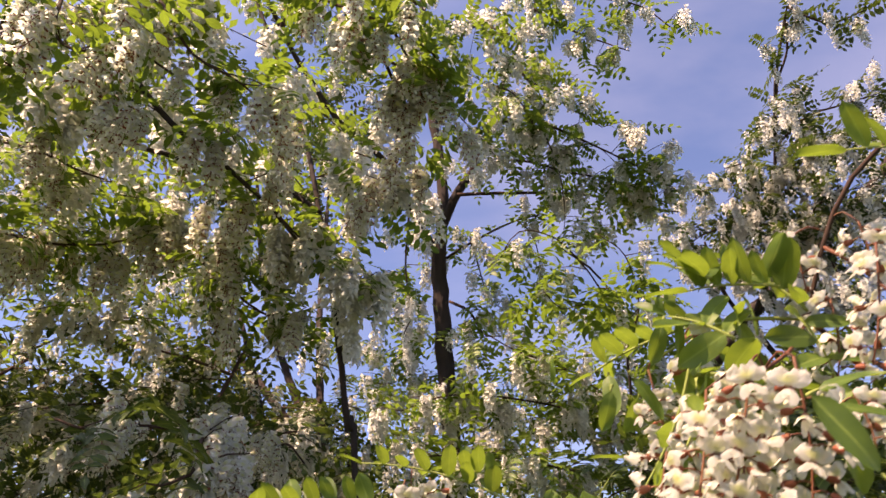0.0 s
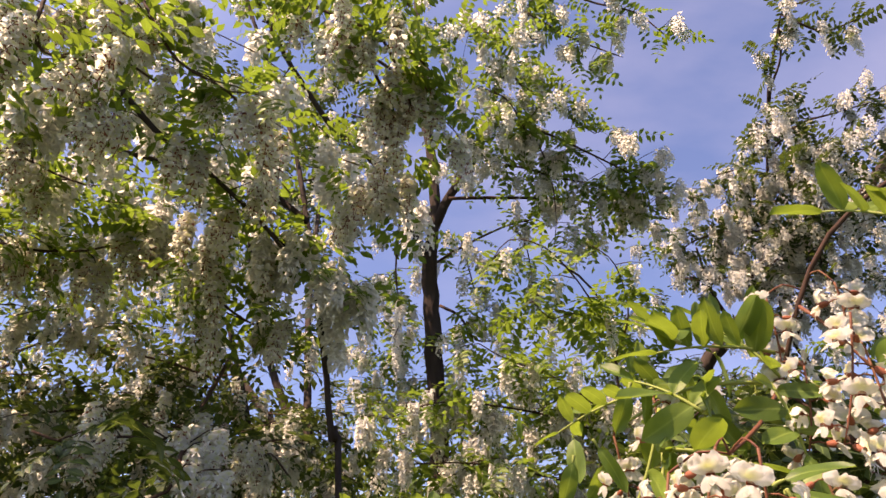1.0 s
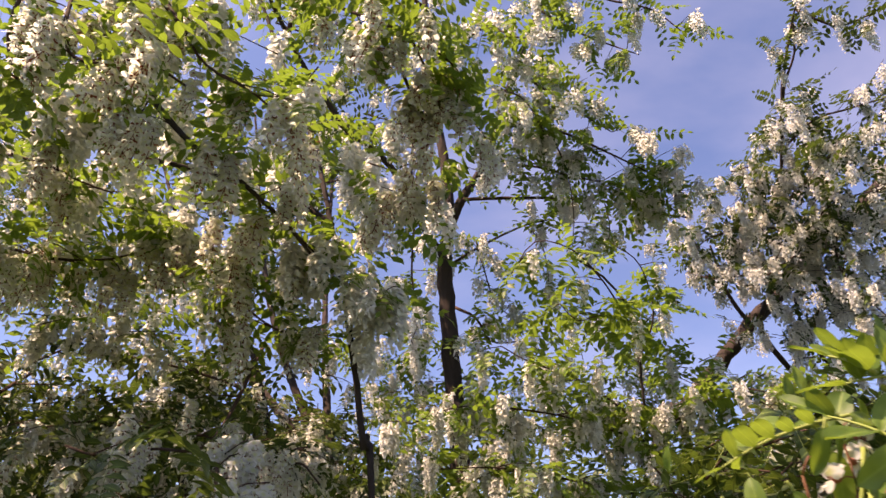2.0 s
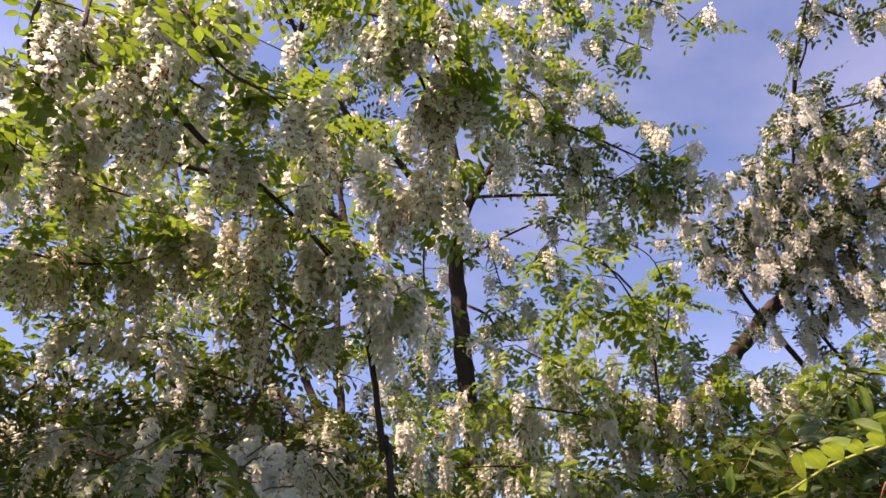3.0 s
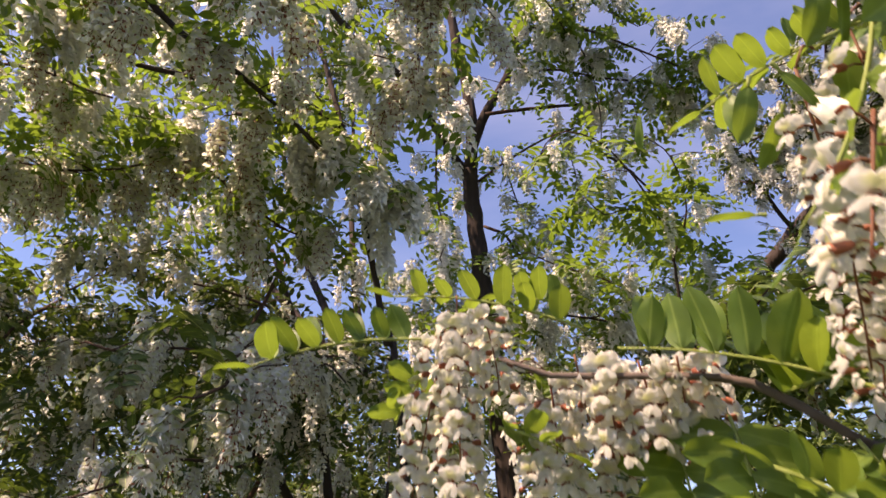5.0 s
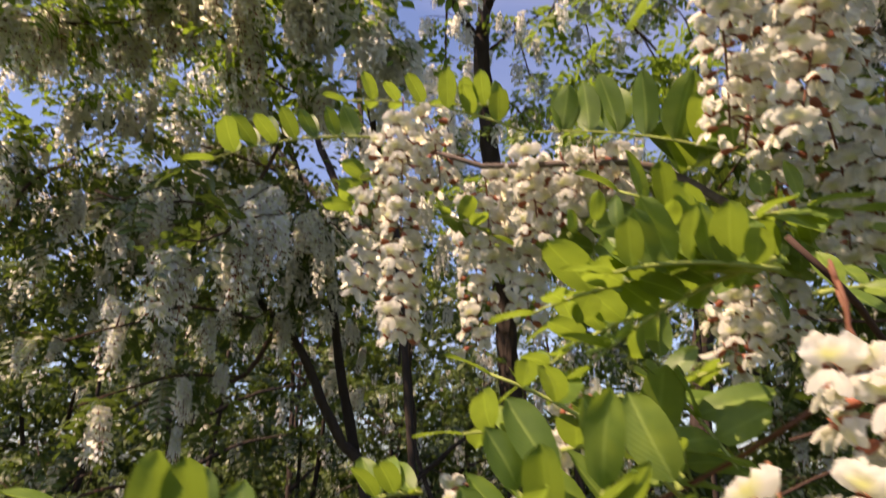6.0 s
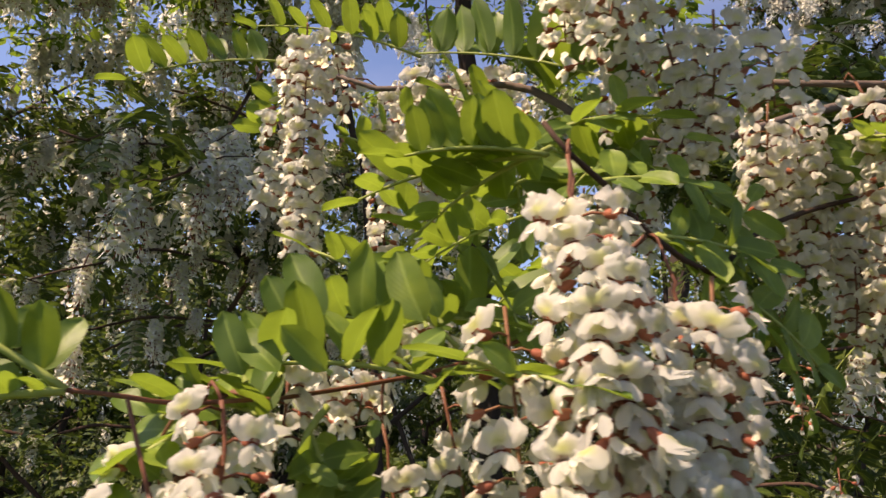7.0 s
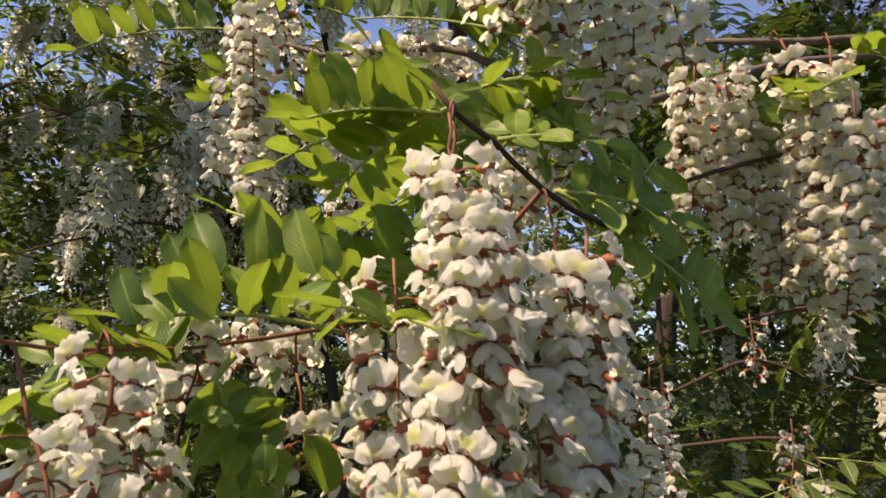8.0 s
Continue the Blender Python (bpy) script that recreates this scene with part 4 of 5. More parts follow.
side_tree.clump((0.92, 2.11, 1.68), (0.4, 0.4, 0.4), 5, 42)
side_tree.clump((0.99, 1.98, 1.13), (0.5, 0.4, 0.4), 4, 36)
side_tree.clump((1.42, 2.36, 1.33), (0.6, 0.4, 0.5), 4, 90)
side_tree.clump((0.98, 2.41, 1.14), (0.5, 0.4, 0.4), 4, 84)
side_tree.clump((1.29, 2.12, 1.99), (0.5, 0.4, 0.4), 4, 78)
side_tree.clump((1.37, 1.79, 1.67), (0.4, 0.4, 0.5), 4, 78)
side_tree.clump((0.75, 1.5, 2.0), (0.3, 0.25, 0.12), 4, 85)
side_tree.clump((1.1, 1.6, 2.1), (0.35, 0.25, 0.12), 4, 95)
side_tree.done()


# ---- the wood behind ----
def wood_tree(name, foot, height, spread, racemes, leaves, seed, label, low=0.25, stems=1):
    """A far tree: trunk, a few limbs, an uneven crown of leaf sprays from low to height."""
    t = Tree(name, foot, label, "tree", "trees of the wood behind", seed=seed, far=True)
    rng = t.rng
    x, y, _ = foot
    for s in range(stems):
        lean = rng.uniform(-0.35, 0.35)
        sx = rng.uniform(-0.25, 0.25) if s else 0
        t.trunk([(x, y, -0.05), (x + sx + lean * 0.3, y, height * 0.35), (x + sx * 2 + lean * 0.7, y + 0.1, height * 0.7), (x + sx * 2.4 + lean, y, height * 0.97)], 0.045 / (1 + 0.6 * s), 0.012)
    for k in range(5 + stems):
        z = height * rng.uniform(low, 0.8)
        a = rng.uniform(0, 6.28)
        r = spread * rng.uniform(0.5, 1.0)
        t.trunk([(x, y, z), (x + 0.5 * r * math.cos(a), y + 0.5 * r * math.sin(a), z + 0.25 * r), (x + r * math.cos(a), y + r * math.sin(a), z + 0.35 * r)], 0.018, 0.005, "limb", 6)
    n = 9
    for k in range(n):
        z = height * (low + (1 - low) * (k + 0.5) / n)
        a = rng.uniform(0, 6.28)
        r = spread * (0.55 * math.sin(math.pi * min(1, 0.25 + 0.7 * (k + 0.5) / n)) + 0.1) * rng.uniform(0.4, 1.2)
        t.clump((x + r * math.cos(a), y + r * math.sin(a), z), (spread * 0.55, spread * 0.5, height * 0.15), racemes // n, leaves // n, 1.65)
    t.done()


wrng = random.Random(5)
for i in range(15):
    a = radians(-62 + 124 * (i + wrng.uniform(0.2, 0.8)) / 15)
    d = wrng.uniform(7.0, 9.5)
    wood_tree("locust_tree", (d * math.sin(a), d * math.cos(a), 0), wrng.uniform(3.0, 4.0), 1.3, 36, 330, 600 + i, "locust tree of the shaded wood, dim leaves and pale blossom", 0.12, 2)
for i in range(12):
    a = radians(-55 + 110 * (i + wrng.uniform(0.2, 0.8)) / 12)
    d = wrng.uniform(4.4, 5.6)
    wood_tree("locust_sapling", (d * math.sin(a), d * math.cos(a), 0), wrng.uniform(1.9, 2.5), 0.9, 20, 290, 700 + i, "leafy locust sapling in the shade of the wood", 0.08, 2)


def far_wood():
    """The edge of the wood far behind: one uneven mass of leaf sprays over dim stems."""
    rng = random.Random(17)
    h = Heap()
    for i in range(5100):
        a = radians(rng.uniform(-68, 68) if i % 4 else rng.uniform(-50, 0))
        d = rng.uniform(9.5, 14.5)
        top = 5.0 + 1.2 * noise.noise(Vector((a * 4, 0, 3))) + 0.9 * noise.noise(Vector((a * 11, 5, 1)))
        z = top * rng.random() ** 0.85
        p = Vector((d * math.sin(a), d * math.cos(a), 0.05 + z))
        h.add_heap(rng.choice(FAR_LEAVES), spread_leaf(rng, p, rng.uniform(3.4, 5.2)))
    ob = new("far_wood", h.mesh("far_wood", [LEAF_SHADE, STEM]))
    tagged(ob, "dim green edge of the wood far behind the trees", "woods", kind="stuff")


far_wood()


def undergrowth():
    """Low leafy shoots between the trunks."""
    rng = random.Random(29)
    h = Heap()
    for i in range(2200):
        a = radians(rng.uniform(-62, 62))
        d = 2.6 + 6.0 * rng.random()
        z = 0.05 + (0.35 + 0.11 * d) * rng.random() ** 0.8
        h.add_heap(rng.choice(FAR_LEAVES), spread_leaf(rng, Vector((d * math.sin(a), d * math.cos(a), z)), rng.uniform(1.3, 2.4)))
    ob = new("undergrowth", h.mesh("undergrowth", [LEAF_SHADE, STEM]))
    tagged(ob, "low dim leafy undergrowth between the trunks", "undergrowth", kind="stuff")


undergrowth()


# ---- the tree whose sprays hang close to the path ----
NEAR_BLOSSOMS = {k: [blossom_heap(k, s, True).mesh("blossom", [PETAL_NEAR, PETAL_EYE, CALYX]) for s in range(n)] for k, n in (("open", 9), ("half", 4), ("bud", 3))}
NEAR_LEAFLETS = []
for i in range(8):
    one = leaflet_heap(1.0, random.Random(i).uniform(0.44, 0.54), 8, 6, random.Random(i + 3).uniform(0.10, 0.42), random.Random(i + 7).uniform(0.0, 0.22), i)
    NEAR_LEAFLETS.append(one.mesh("leaflet", [LEAF_NEAR]))


class Spray(Tree):
    """The near tree: every raceme carries its blossoms, every leaf its leaflets."""

    lines = []

    def trunk(self, points, r0, r1, name="trunk", sides=12, mat=None):
        self.lines.append(smooth_line(points, 0.01))
        return super().trunk(points, r0, r1, name, sides, mat)

    def root(self, top, reach=0.034):
        """The nearest place on a bough above or beside a raceme's top, or None."""
        best, far = None, reach
        for line in self.lines[1:]:
            for q in line:
                d = (Vector(q) - top).length + max(0.0, top.z - q[2]) * 3
                if d < far:
                    best, far = Vector(q), d
        return best

    def raceme(self, top, bottom, count, open_share=0.8, size=1.0, bare=0.0):
        """A raceme from top to bottom; bare: length of the naked stalk above its first flower."""
        rng = self.rng
        top, bottom = Vector(top), Vector(bottom)
        length = (bottom - top).length
        spots, line = raceme_spots(rng, length - bare, count, open_share)
        axis = (bottom - top).normalized()
        turn = Vector((0, 0, -1)).rotation_difference(axis).to_matrix().to_4x4()
        frame_ = Matrix.Translation(top - self.foot) @ turn
        h = Heap()
        drop = Vector((0, 0, -bare))
        tube(h, ([np.zeros(3), np.array((0.001, 0, -bare * 0.5))] if bare else []) + [np.array(p + drop) for p in line], 0.00075, 0.0005, 6, 0)
        for m, s, kind, foot, tip in spots:
            tube(h, [np.array(foot + drop), np.array((foot + tip) / 2 + drop + Vector((0, 0, 0.0012))), np.array(tip + drop)], 0.00045, 0.00055, 5, 0)
        root = self.root(top)
        if root is not None and (root - top).length > 0.004:
            a = turn.inverted().to_3x3() @ (root - top)
            tube(h, smooth_line([np.array(a), np.array(a * 0.5 + Vector((0, 0, 0.006))), np.zeros(3)], 0.006), 0.0006, 0.0006, 6, 0)
        body = part("raceme", h.mesh("raceme_stalk", [STALK]), self.ob)
        body.matrix_basis = frame_
        for m, s, kind, foot, tip in spots:
            ob = part("blossom", rng.choice(NEAR_BLOSSOMS[kind]), body)
            ob.matrix_basis = Matrix.Translation(drop) @ m @ Matrix.Scale(s * size * 0.81, 4)

    def leaf(self, base, tip, pairs, raise_=0.5, size=0.040, up=(0, 0, 1), sag=0.06, skip=(), wide=1.0):
        """A feathered leaf from base to tip; raise_: how far its leaflets stand up from the stalk's plane, in radians."""
        rng = self.rng
        base, tip, up = Vector(base), Vector(tip), Vector(up)
        along = (tip - base).normalized()
        side = up.cross(along).normalized()
        nrm = along.cross(side)
        length = (tip - base).length
        origin = base - self.foot

        def at(u):
            return origin + along * (length * u) + nrm * (4 * sag * length * u * (1 - u))

        h = Heap()
        tube(h, [np.array(at(i / 9)) for i in range(10)], 0.0012, 0.0006, 6, 0)
        body = part("leaf", h.mesh("leaf_stalk", [STEM]), self.ob)
        for k in range(pairs + 1):
            u = 0.14 + 0.86 * k / pairs
            sides = (0,) if k == pairs else (1, -1)
            for s in sides:
                if (k, s) in skip or rng.random() < 0.03:
                    continue
                big = size * (0.80 + 0.25 * math.sin(math.pi * min(1, 0.15 + 0.75 * u))) * rng.uniform(0.8, 1.14)
                lift = raise_ + rng.uniform(-0.5, 0.5)
                fwd = rng.uniform(0.0, 0.5) if s else 1.0
                d = (along * fwd + side * (s * math.cos(lift)) + nrm * (math.sin(lift) if s else rng.uniform(-0.2, 0.2))).normalized()
                top_side = (nrm * math.cos(lift) - side * (s * math.sin(lift)) + 0.45 * Vector([rng.uniform(-1, 1) for _ in range(3)])) if s else nrm
                y = top_side.cross(d).normalized()
                z = d.cross(y)
                m = Matrix(((d.x, y.x, z.x), (d.y, y.y, z.y), (d.z, y.z, z.z))).to_4x4()
                ob = part("leaflet", rng.choice(NEAR_LEAFLETS), body)
                ob.matrix_basis = Matrix.Translation(at(u)) @ m @ Matrix.Diagonal((big, big * wide * rng.uniform(0.88, 1.12), big, 1))


spray = Spray("locust_tree", (1.25, 0.55, 0), "locust tree reaching in with green leaves, creamy racemes and rusty calyces", seed=77, group="flowering locust trees")
spray.trunk([(1.25, 0.55, -0.05), (1.24, 0.56, 0.7), (1.2, 0.58, 1.4), (1.22, 0.55, 2.1), (1.3, 0.5, 3.0)], 0.06, 0.035, "trunk")
spray.trunk([(1.2, 0.58, 1.5), (0.95, 0.67, 1.66), (0.66, 0.63, 1.62), (0.5, 0.54, 1.57), (0.41, 0.47, 1.53), (0.37, 0.425, 1.5), (0.351, 0.396, 1.484), (0.32, 0.375, 1.496), (0.3, 0.355, 1.51), (0.286, 0.341, 1.516), (0.277, 0.345, 1.531)], 0.0018, 0.0011, "branch", 8, TWIG)
spray.trunk([(1.220, 0.570, 1.750), (0.900, 0.680, 1.740), (0.709, 0.680, 1.717), (0.527, 0.598, 1.666), (0.407, 0.548, 1.615), (0.346, 0.519, 1.604), (0.320, 0.507, 1.610), (0.283, 0.518, 1.642), (0.250, 0.523, 1.649), (0.209, 0.536, 1.656), (0.171, 0.546, 1.662), (0.139, 0.551, 1.676)], 0.005, 0.0018, "branch", 8, WOODY)
spray.trunk([(1.2, 0.58, 1.62), (0.679, 0.55, 1.609), (0.572, 0.513, 1.633), (0.497, 0.497, 1.628), (0.434, 0.507, 1.637)], 0.006, 0.002, "branch", 8, WOODY)
spray.trunk([(0.321, 0.38, 1.498), (0.279, 0.427, 1.464), (0.238, 0.414, 1.446), (0.222, 0.394, 1.440), (0.188, 0.365, 1.431), (0.179, 0.335, 1.428), (0.169, 0.306, 1.426), (0.162, 0.291, 1.427), (0.155, 0.276, 1.428)], 0.0012, 0.0006, "twig", 8, STALK)
spray.trunk([(0.197, 0.364, 1.427), (0.192, 0.358, 1.418), (0.191, 0.355, 1.408), (0.192, 0.352, 1.394), (0.191, 0.346, 1.381), (0.19, 0.338, 1.37)], 0.0014, 0.0012, "twig", 8, STEM)
spray.raceme((0.284, 0.334, 1.513), (0.283, 0.325, 1.416), 38, bare=0.014, open_share=0.95)
spray.raceme((0.285, 0.337, 1.511), (0.286, 0.330, 1.420), 12, bare=0.014, open_share=0.95)
spray.raceme((0.322, 0.355, 1.475), (0.327, 0.351, 1.388), 21, open_share=0.95, bare=0.006)
spray.raceme((0.304, 0.351, 1.452), (0.304, 0.332, 1.379), 14, open_share=0.8)
spray.raceme((0.262, 0.349, 1.462), (0.269, 0.338, 1.371), 19, open_share=0.95)
spray.raceme((0.292, 0.344, 1.453), (0.296, 0.318, 1.364), 19, open_share=0.95)
spray.raceme((0.317, 0.366, 1.436), (0.316, 0.351, 1.352), 18, open_share=0.95)
spray.raceme((0.237, 0.383, 1.437), (0.250, 0.366, 1.353), 8, open_share=0.9)
spray.raceme((0.277, 0.335, 1.419), (0.278, 0.318, 1.353), 20)
spray.raceme((0.159, 0.344, 1.422), (0.168, 0.340, 1.391), 7, open_share=1.1, size=0.82, bare=0.006)
spray.raceme((0.161, 0.338, 1.423), (0.156, 0.317, 1.377), 10, open_share=1.1, size=0.82, bare=0.028)
spray.raceme((0.164, 0.341, 1.423), (0.172, 0.326, 1.370), 10, open_share=1.1, size=0.82, bare=0.03)
spray.raceme((0.177, 0.376, 1.438), (0.177, 0.370, 1.409), 9, open_share=1.1, size=0.82)
spray.raceme((0.155, 0.322, 1.412), (0.165, 0.309, 1.370), 10, open_share=1.1, size=0.82)
spray.raceme((0.212, 0.396, 1.421), (0.220, 0.391, 1.381), 9, open_share=0.5, bare=0.02)
spray.raceme((0.112, 0.550, 1.723), (0.091, 0.599, 1.552), 48, open_share=1.1, size=1.14)
spray.raceme((0.106, 0.560, 1.717), (0.087, 0.602, 1.586), 30, open_share=1.1, size=1.14)
spray.raceme((0.153, 0.627, 1.682), (0.153, 0.656, 1.553), 22, open_share=1.1, size=1.14)
spray.raceme((0.191, 0.572, 1.684), (0.194, 0.608, 1.562), 24, open_share=1.1, size=1.14)
spray.raceme((0.216, 0.562, 1.676), (0.219, 0.586, 1.602), 16, open_share=1.1, size=1.14)
spray.raceme((0.238, 0.555, 1.674), (0.240, 0.575, 1.611), 14, open_share=1.1, size=1.14)
spray.raceme((0.263, 0.544, 1.674), (0.271, 0.568, 1.616), 15, open_share=1.1, size=1.14)
spray.raceme((0.172, 0.568, 1.669), (0.172, 0.588, 1.603), 18, open_share=1.1, size=1.14)
spray.raceme((0.201, 0.544, 1.671), (0.208, 0.557, 1.613), 20, open_share=1.1, size=1.14)
spray.raceme((0.225, 0.538, 1.666), (0.228, 0.553, 1.619), 18, open_share=1.1, size=1.14)
spray.raceme((0.247, 0.530, 1.665), (0.251, 0.548, 1.621), 18, open_share=1.1, size=1.14)
spray.raceme((0.313, 0.497, 1.562), (0.310, 0.498, 1.514), 12, open_share=1.1)
spray.raceme((0.128, 0.551, 1.716), (0.135, 0.576, 1.660), 16, open_share=1.1, size=1.14)
spray.raceme((0.353, 0.449, 1.645), (0.360, 0.485, 1.566), 24, open_share=1.1)
spray.raceme((0.329, 0.453, 1.661), (0.332, 0.481, 1.594), 20, open_share=1.1)
spray.raceme((0.377, 0.435, 1.641), (0.378, 0.469, 1.569), 22, open_share=1.1)
spray.raceme((0.392, 0.415, 1.610), (0.397, 0.427, 1.577), 9, open_share=1.1)
spray.raceme((0.345, 0.516, 1.587), (0.352, 0.525, 1.529), 14, open_share=1.1)
spray.raceme((0.328, 0.379, 1.734), (0.317, 0.415, 1.612), 24, open_share=1.1)
spray.raceme((0.348, 0.378, 1.718), (0.337, 0.412, 1.621), 20, open_share=1.1)
spray.raceme((0.427, 0.496, 1.616), (0.428, 0.520, 1.526), 34, open_share=1.1)
spray.raceme((0.449, 0.517, 1.606), (0.456, 0.535, 1.511), 32, open_share=1.1)
spray.raceme((0.474, 0.531, 1.604), (0.487, 0.550, 1.479), 36, open_share=1.1)
spray.raceme((0.479, 0.493, 1.628), (0.493, 0.514, 1.533), 34, open_share=1.1)
spray.raceme((0.487, 0.483, 1.592), (0.495, 0.501, 1.486), 36, open_share=1.1)
spray.raceme((0.503, 0.468, 1.580), (0.505, 0.486, 1.479), 36, open_share=1.1)
spray.raceme((0.518, 0.459, 1.579), (0.524, 0.475, 1.477), 22, open_share=1.1)
spray.raceme((0.448, 0.509, 1.622), (0.463, 0.527, 1.553), 22, open_share=1.1)
spray.raceme((0.504, 0.486, 1.618), (0.511, 0.511, 1.532), 28, open_share=1.1)
spray.raceme((0.484, 0.542, 1.565), (0.492, 0.554, 1.476), 24, open_share=1.1)
spray.raceme((0.518, 0.522, 1.542), (0.518, 0.532, 1.459), 22, open_share=1.1)
spray.raceme((0.508, 0.556, 1.561), (0.510, 0.564, 1.462), 18, open_share=0.8)
spray.raceme((0.465, 0.854, 1.414), (0.466, 0.834, 1.304), 20, open_share=1.1)
spray.leaf((0.239, 0.368, 1.436), (0.176, 0.324, 1.437), 5, raise_=0.8, size=0.026)
spray.leaf((0.244, 0.383, 1.451), (0.179, 0.385, 1.493), 5, raise_=0.6, size=0.025)
spray.leaf((0.279, 0.359, 1.524), (0.223, 0.358, 1.524), 7, raise_=0.9, size=0.023)
spray.leaf((0.277, 0.368, 1.527), (0.197, 0.395, 1.519), 6, raise_=0.3, size=0.026)
spray.leaf((0.282, 0.367, 1.531), (0.218, 0.399, 1.498), 6, raise_=0.2, size=0.026)
spray.leaf((0.282, 0.387, 1.536), (0.236, 0.405, 1.576), 5, raise_=0.4, size=0.028)
spray.leaf((0.302, 0.383, 1.522), (0.354, 0.408, 1.528), 4, raise_=0.1, size=0.022, up=(0, -0.85, 0.5))
spray.leaf((0.294, 0.418, 1.565), (0.335, 0.415, 1.568), 5, raise_=-0.3, size=0.025)
spray.leaf((0.327, 0.394, 1.501), (0.383, 0.418, 1.494), 4, raise_=0.1, size=0.023, up=(0, -0.85, 0.5))
spray.leaf((0.355, 0.410, 1.486), (0.406, 0.434, 1.450), 4, raise_=0.1, size=0.024, up=(0.2, -0.85, 0.4))
spray.leaf((0.353, 0.410, 1.487), (0.381, 0.425, 1.527), 4, raise_=0.1, size=0.022, up=(-0.2, -0.9, 0.3))
spray.leaf((0.264, 0.342, 1.435), (0.249, 0.323, 1.441), 1, raise_=0.2, size=0.028)
spray.leaf((0.240, 0.362, 1.440), (0.281, 0.320, 1.433), 1, raise_=0.1, size=0.026)
spray.leaf((0.192, 0.358, 1.418), (0.203, 0.361, 1.389), 4, raise_=0.2, size=0.022, up=(1, -0.6, 0.3))
spray.leaf((0.189, 0.360, 1.408), (0.217, 0.372, 1.371), 5, raise_=0.3, size=0.02, up=(0.8, -0.8, 0.5))
spray.leaf((0.192, 0.352, 1.394), (0.182, 0.334, 1.370), 3, raise_=0.3, size=0.02, up=(-1, -0.5, 0.3))
spray.leaf((0.166, 0.324, 1.420), (0.143, 0.311, 1.398), 4, raise_=0.3, size=0.022, up=(-0.6, -0.6, 0.6))
spray.leaf((0.172, 0.334, 1.421), (0.143, 0.338, 1.429), 3, raise_=0.4, size=0.022)
spray.leaf((0.184, 0.341, 1.421), (0.158, 0.348, 1.427), 3, raise_=0.7, size=0.026)
spray.leaf((0.155, 0.276, 1.428), (0.108, 0.259, 1.450), 5, raise_=1.2, size=0.0165, sag=0.05)
spray.leaf((0.155, 0.276, 1.428), (0.125, 0.258, 1.425), 5, raise_=0.9, size=0.012, sag=-0.02)
spray.leaf((0.328, 0.394, 1.502), (0.363, 0.412, 1.469), 4, raise_=0.1, size=0.021, up=(0, -0.6, 0.8))
spray.leaf((0.366, 0.415, 1.477), (0.397, 0.432, 1.439), 4, raise_=0.1, size=0.023, up=(0.3, -0.6, 0.7))
spray.leaf((0.344, 0.502, 1.594), (0.305, 0.477, 1.556), 4, raise_=0.2, size=0.025, up=(0, -0.6, 0.8))
spray.leaf((0.320, 0.499, 1.604), (0.328, 0.487, 1.554), 4, raise_=0.2, size=0.025, up=(0.4, -0.8, 0.3))
spray.leaf((0.094, 0.559, 1.694), (-0.029, 0.548, 1.677), 7, raise_=1.1, size=0.028)
spray.leaf((0.189, 0.573, 1.722), (0.151, 0.570, 1.727), 3, raise_=1.0, size=0.024)
spray.leaf((0.201, 0.564, 1.698), (0.065, 0.565, 1.732), 6, raise_=0.6, size=0.026)
spray.leaf((0.348, 0.465, 1.607), (0.206, 0.499, 1.660), 8, raise_=1.1, size=0.037)
spray.leaf((0.293, 0.522, 1.633), (0.322, 0.465, 1.630), 5, raise_=0.9, size=0.035)
spray.leaf((0.245, 0.567, 1.633), (0.247, 0.555, 1.566), 5, raise_=0.2, size=0.035, up=(0, -1, 0.3))
spray.leaf((0.273, 0.540, 1.630), (0.275, 0.531, 1.554), 5, raise_=0.2, size=0.035, up=(0, -1, 0.3))
spray.leaf((0.281, 0.523, 1.579), (0.214, 0.554, 1.548), 5, raise_=0.3, size=0.028)
spray.leaf((0.278, 0.510, 1.549), (0.200, 0.520, 1.509), 6, raise_=0.5, size=0.028)
spray.leaf((0.136, 0.570, 1.635), (0.176, 0.568, 1.617), 3, raise_=0.3, size=0.026)
spray.leaf((0.086, 0.587, 1.680), (0.064, 0.596, 1.647), 4, raise_=0.3, size=0.025)
spray.leaf((0.252, 0.454, 1.500), (0.270, 0.401, 1.460), 4, raise_=0.5, size=0.03)
spray.leaf((0.209, 0.443, 1.467), (0.253, 0.416, 1.467), 5, raise_=0.9, size=0.032)
spray.leaf((0.197, 0.464, 1.473), (0.163, 0.463, 1.475), 2, raise_=0.4, size=0.03)
spray.leaf((0.516, 0.492, 1.617), (0.541, 0.474, 1.598), 4, raise_=0.4, size=0.03)
spray.leaf((0.475, 0.491, 1.589), (0.492, 0.464, 1.576), 2, raise_=0.2, size=0.032)
spray.leaf((0.471, 0.518, 1.610), (0.468, 0.541, 1.554), 5, raise_=0.2, size=0.023, up=(0, -1, 0.2))
spray.raceme((0.220, 0.490, 1.499), (0.223, 0.487, 1.469), 9, open_share=1.1)
spray.raceme((0.203, 0.478, 1.474), (0.200, 0.474, 1.457), 7, open_share=1.1)
spray.raceme((0.166, 0.464, 1.456), (0.164, 0.458, 1.423), 10, open_share=1.1)
spray.raceme((0.188, 0.465, 1.449), (0.188, 0.458, 1.422), 8, open_share=1.1)
spray.raceme((0.321, 0.497, 1.552), (0.315, 0.500, 1.524), 8, open_share=1.1)
spray.leaf((0.293, 0.513, 1.597), (0.340, 0.516, 1.564), 5, raise_=0.3, size=0.026)
spray.leaf((0.299, 0.481, 1.511), (0.259, 0.495, 1.488), 4, raise_=0.3, size=0.026)
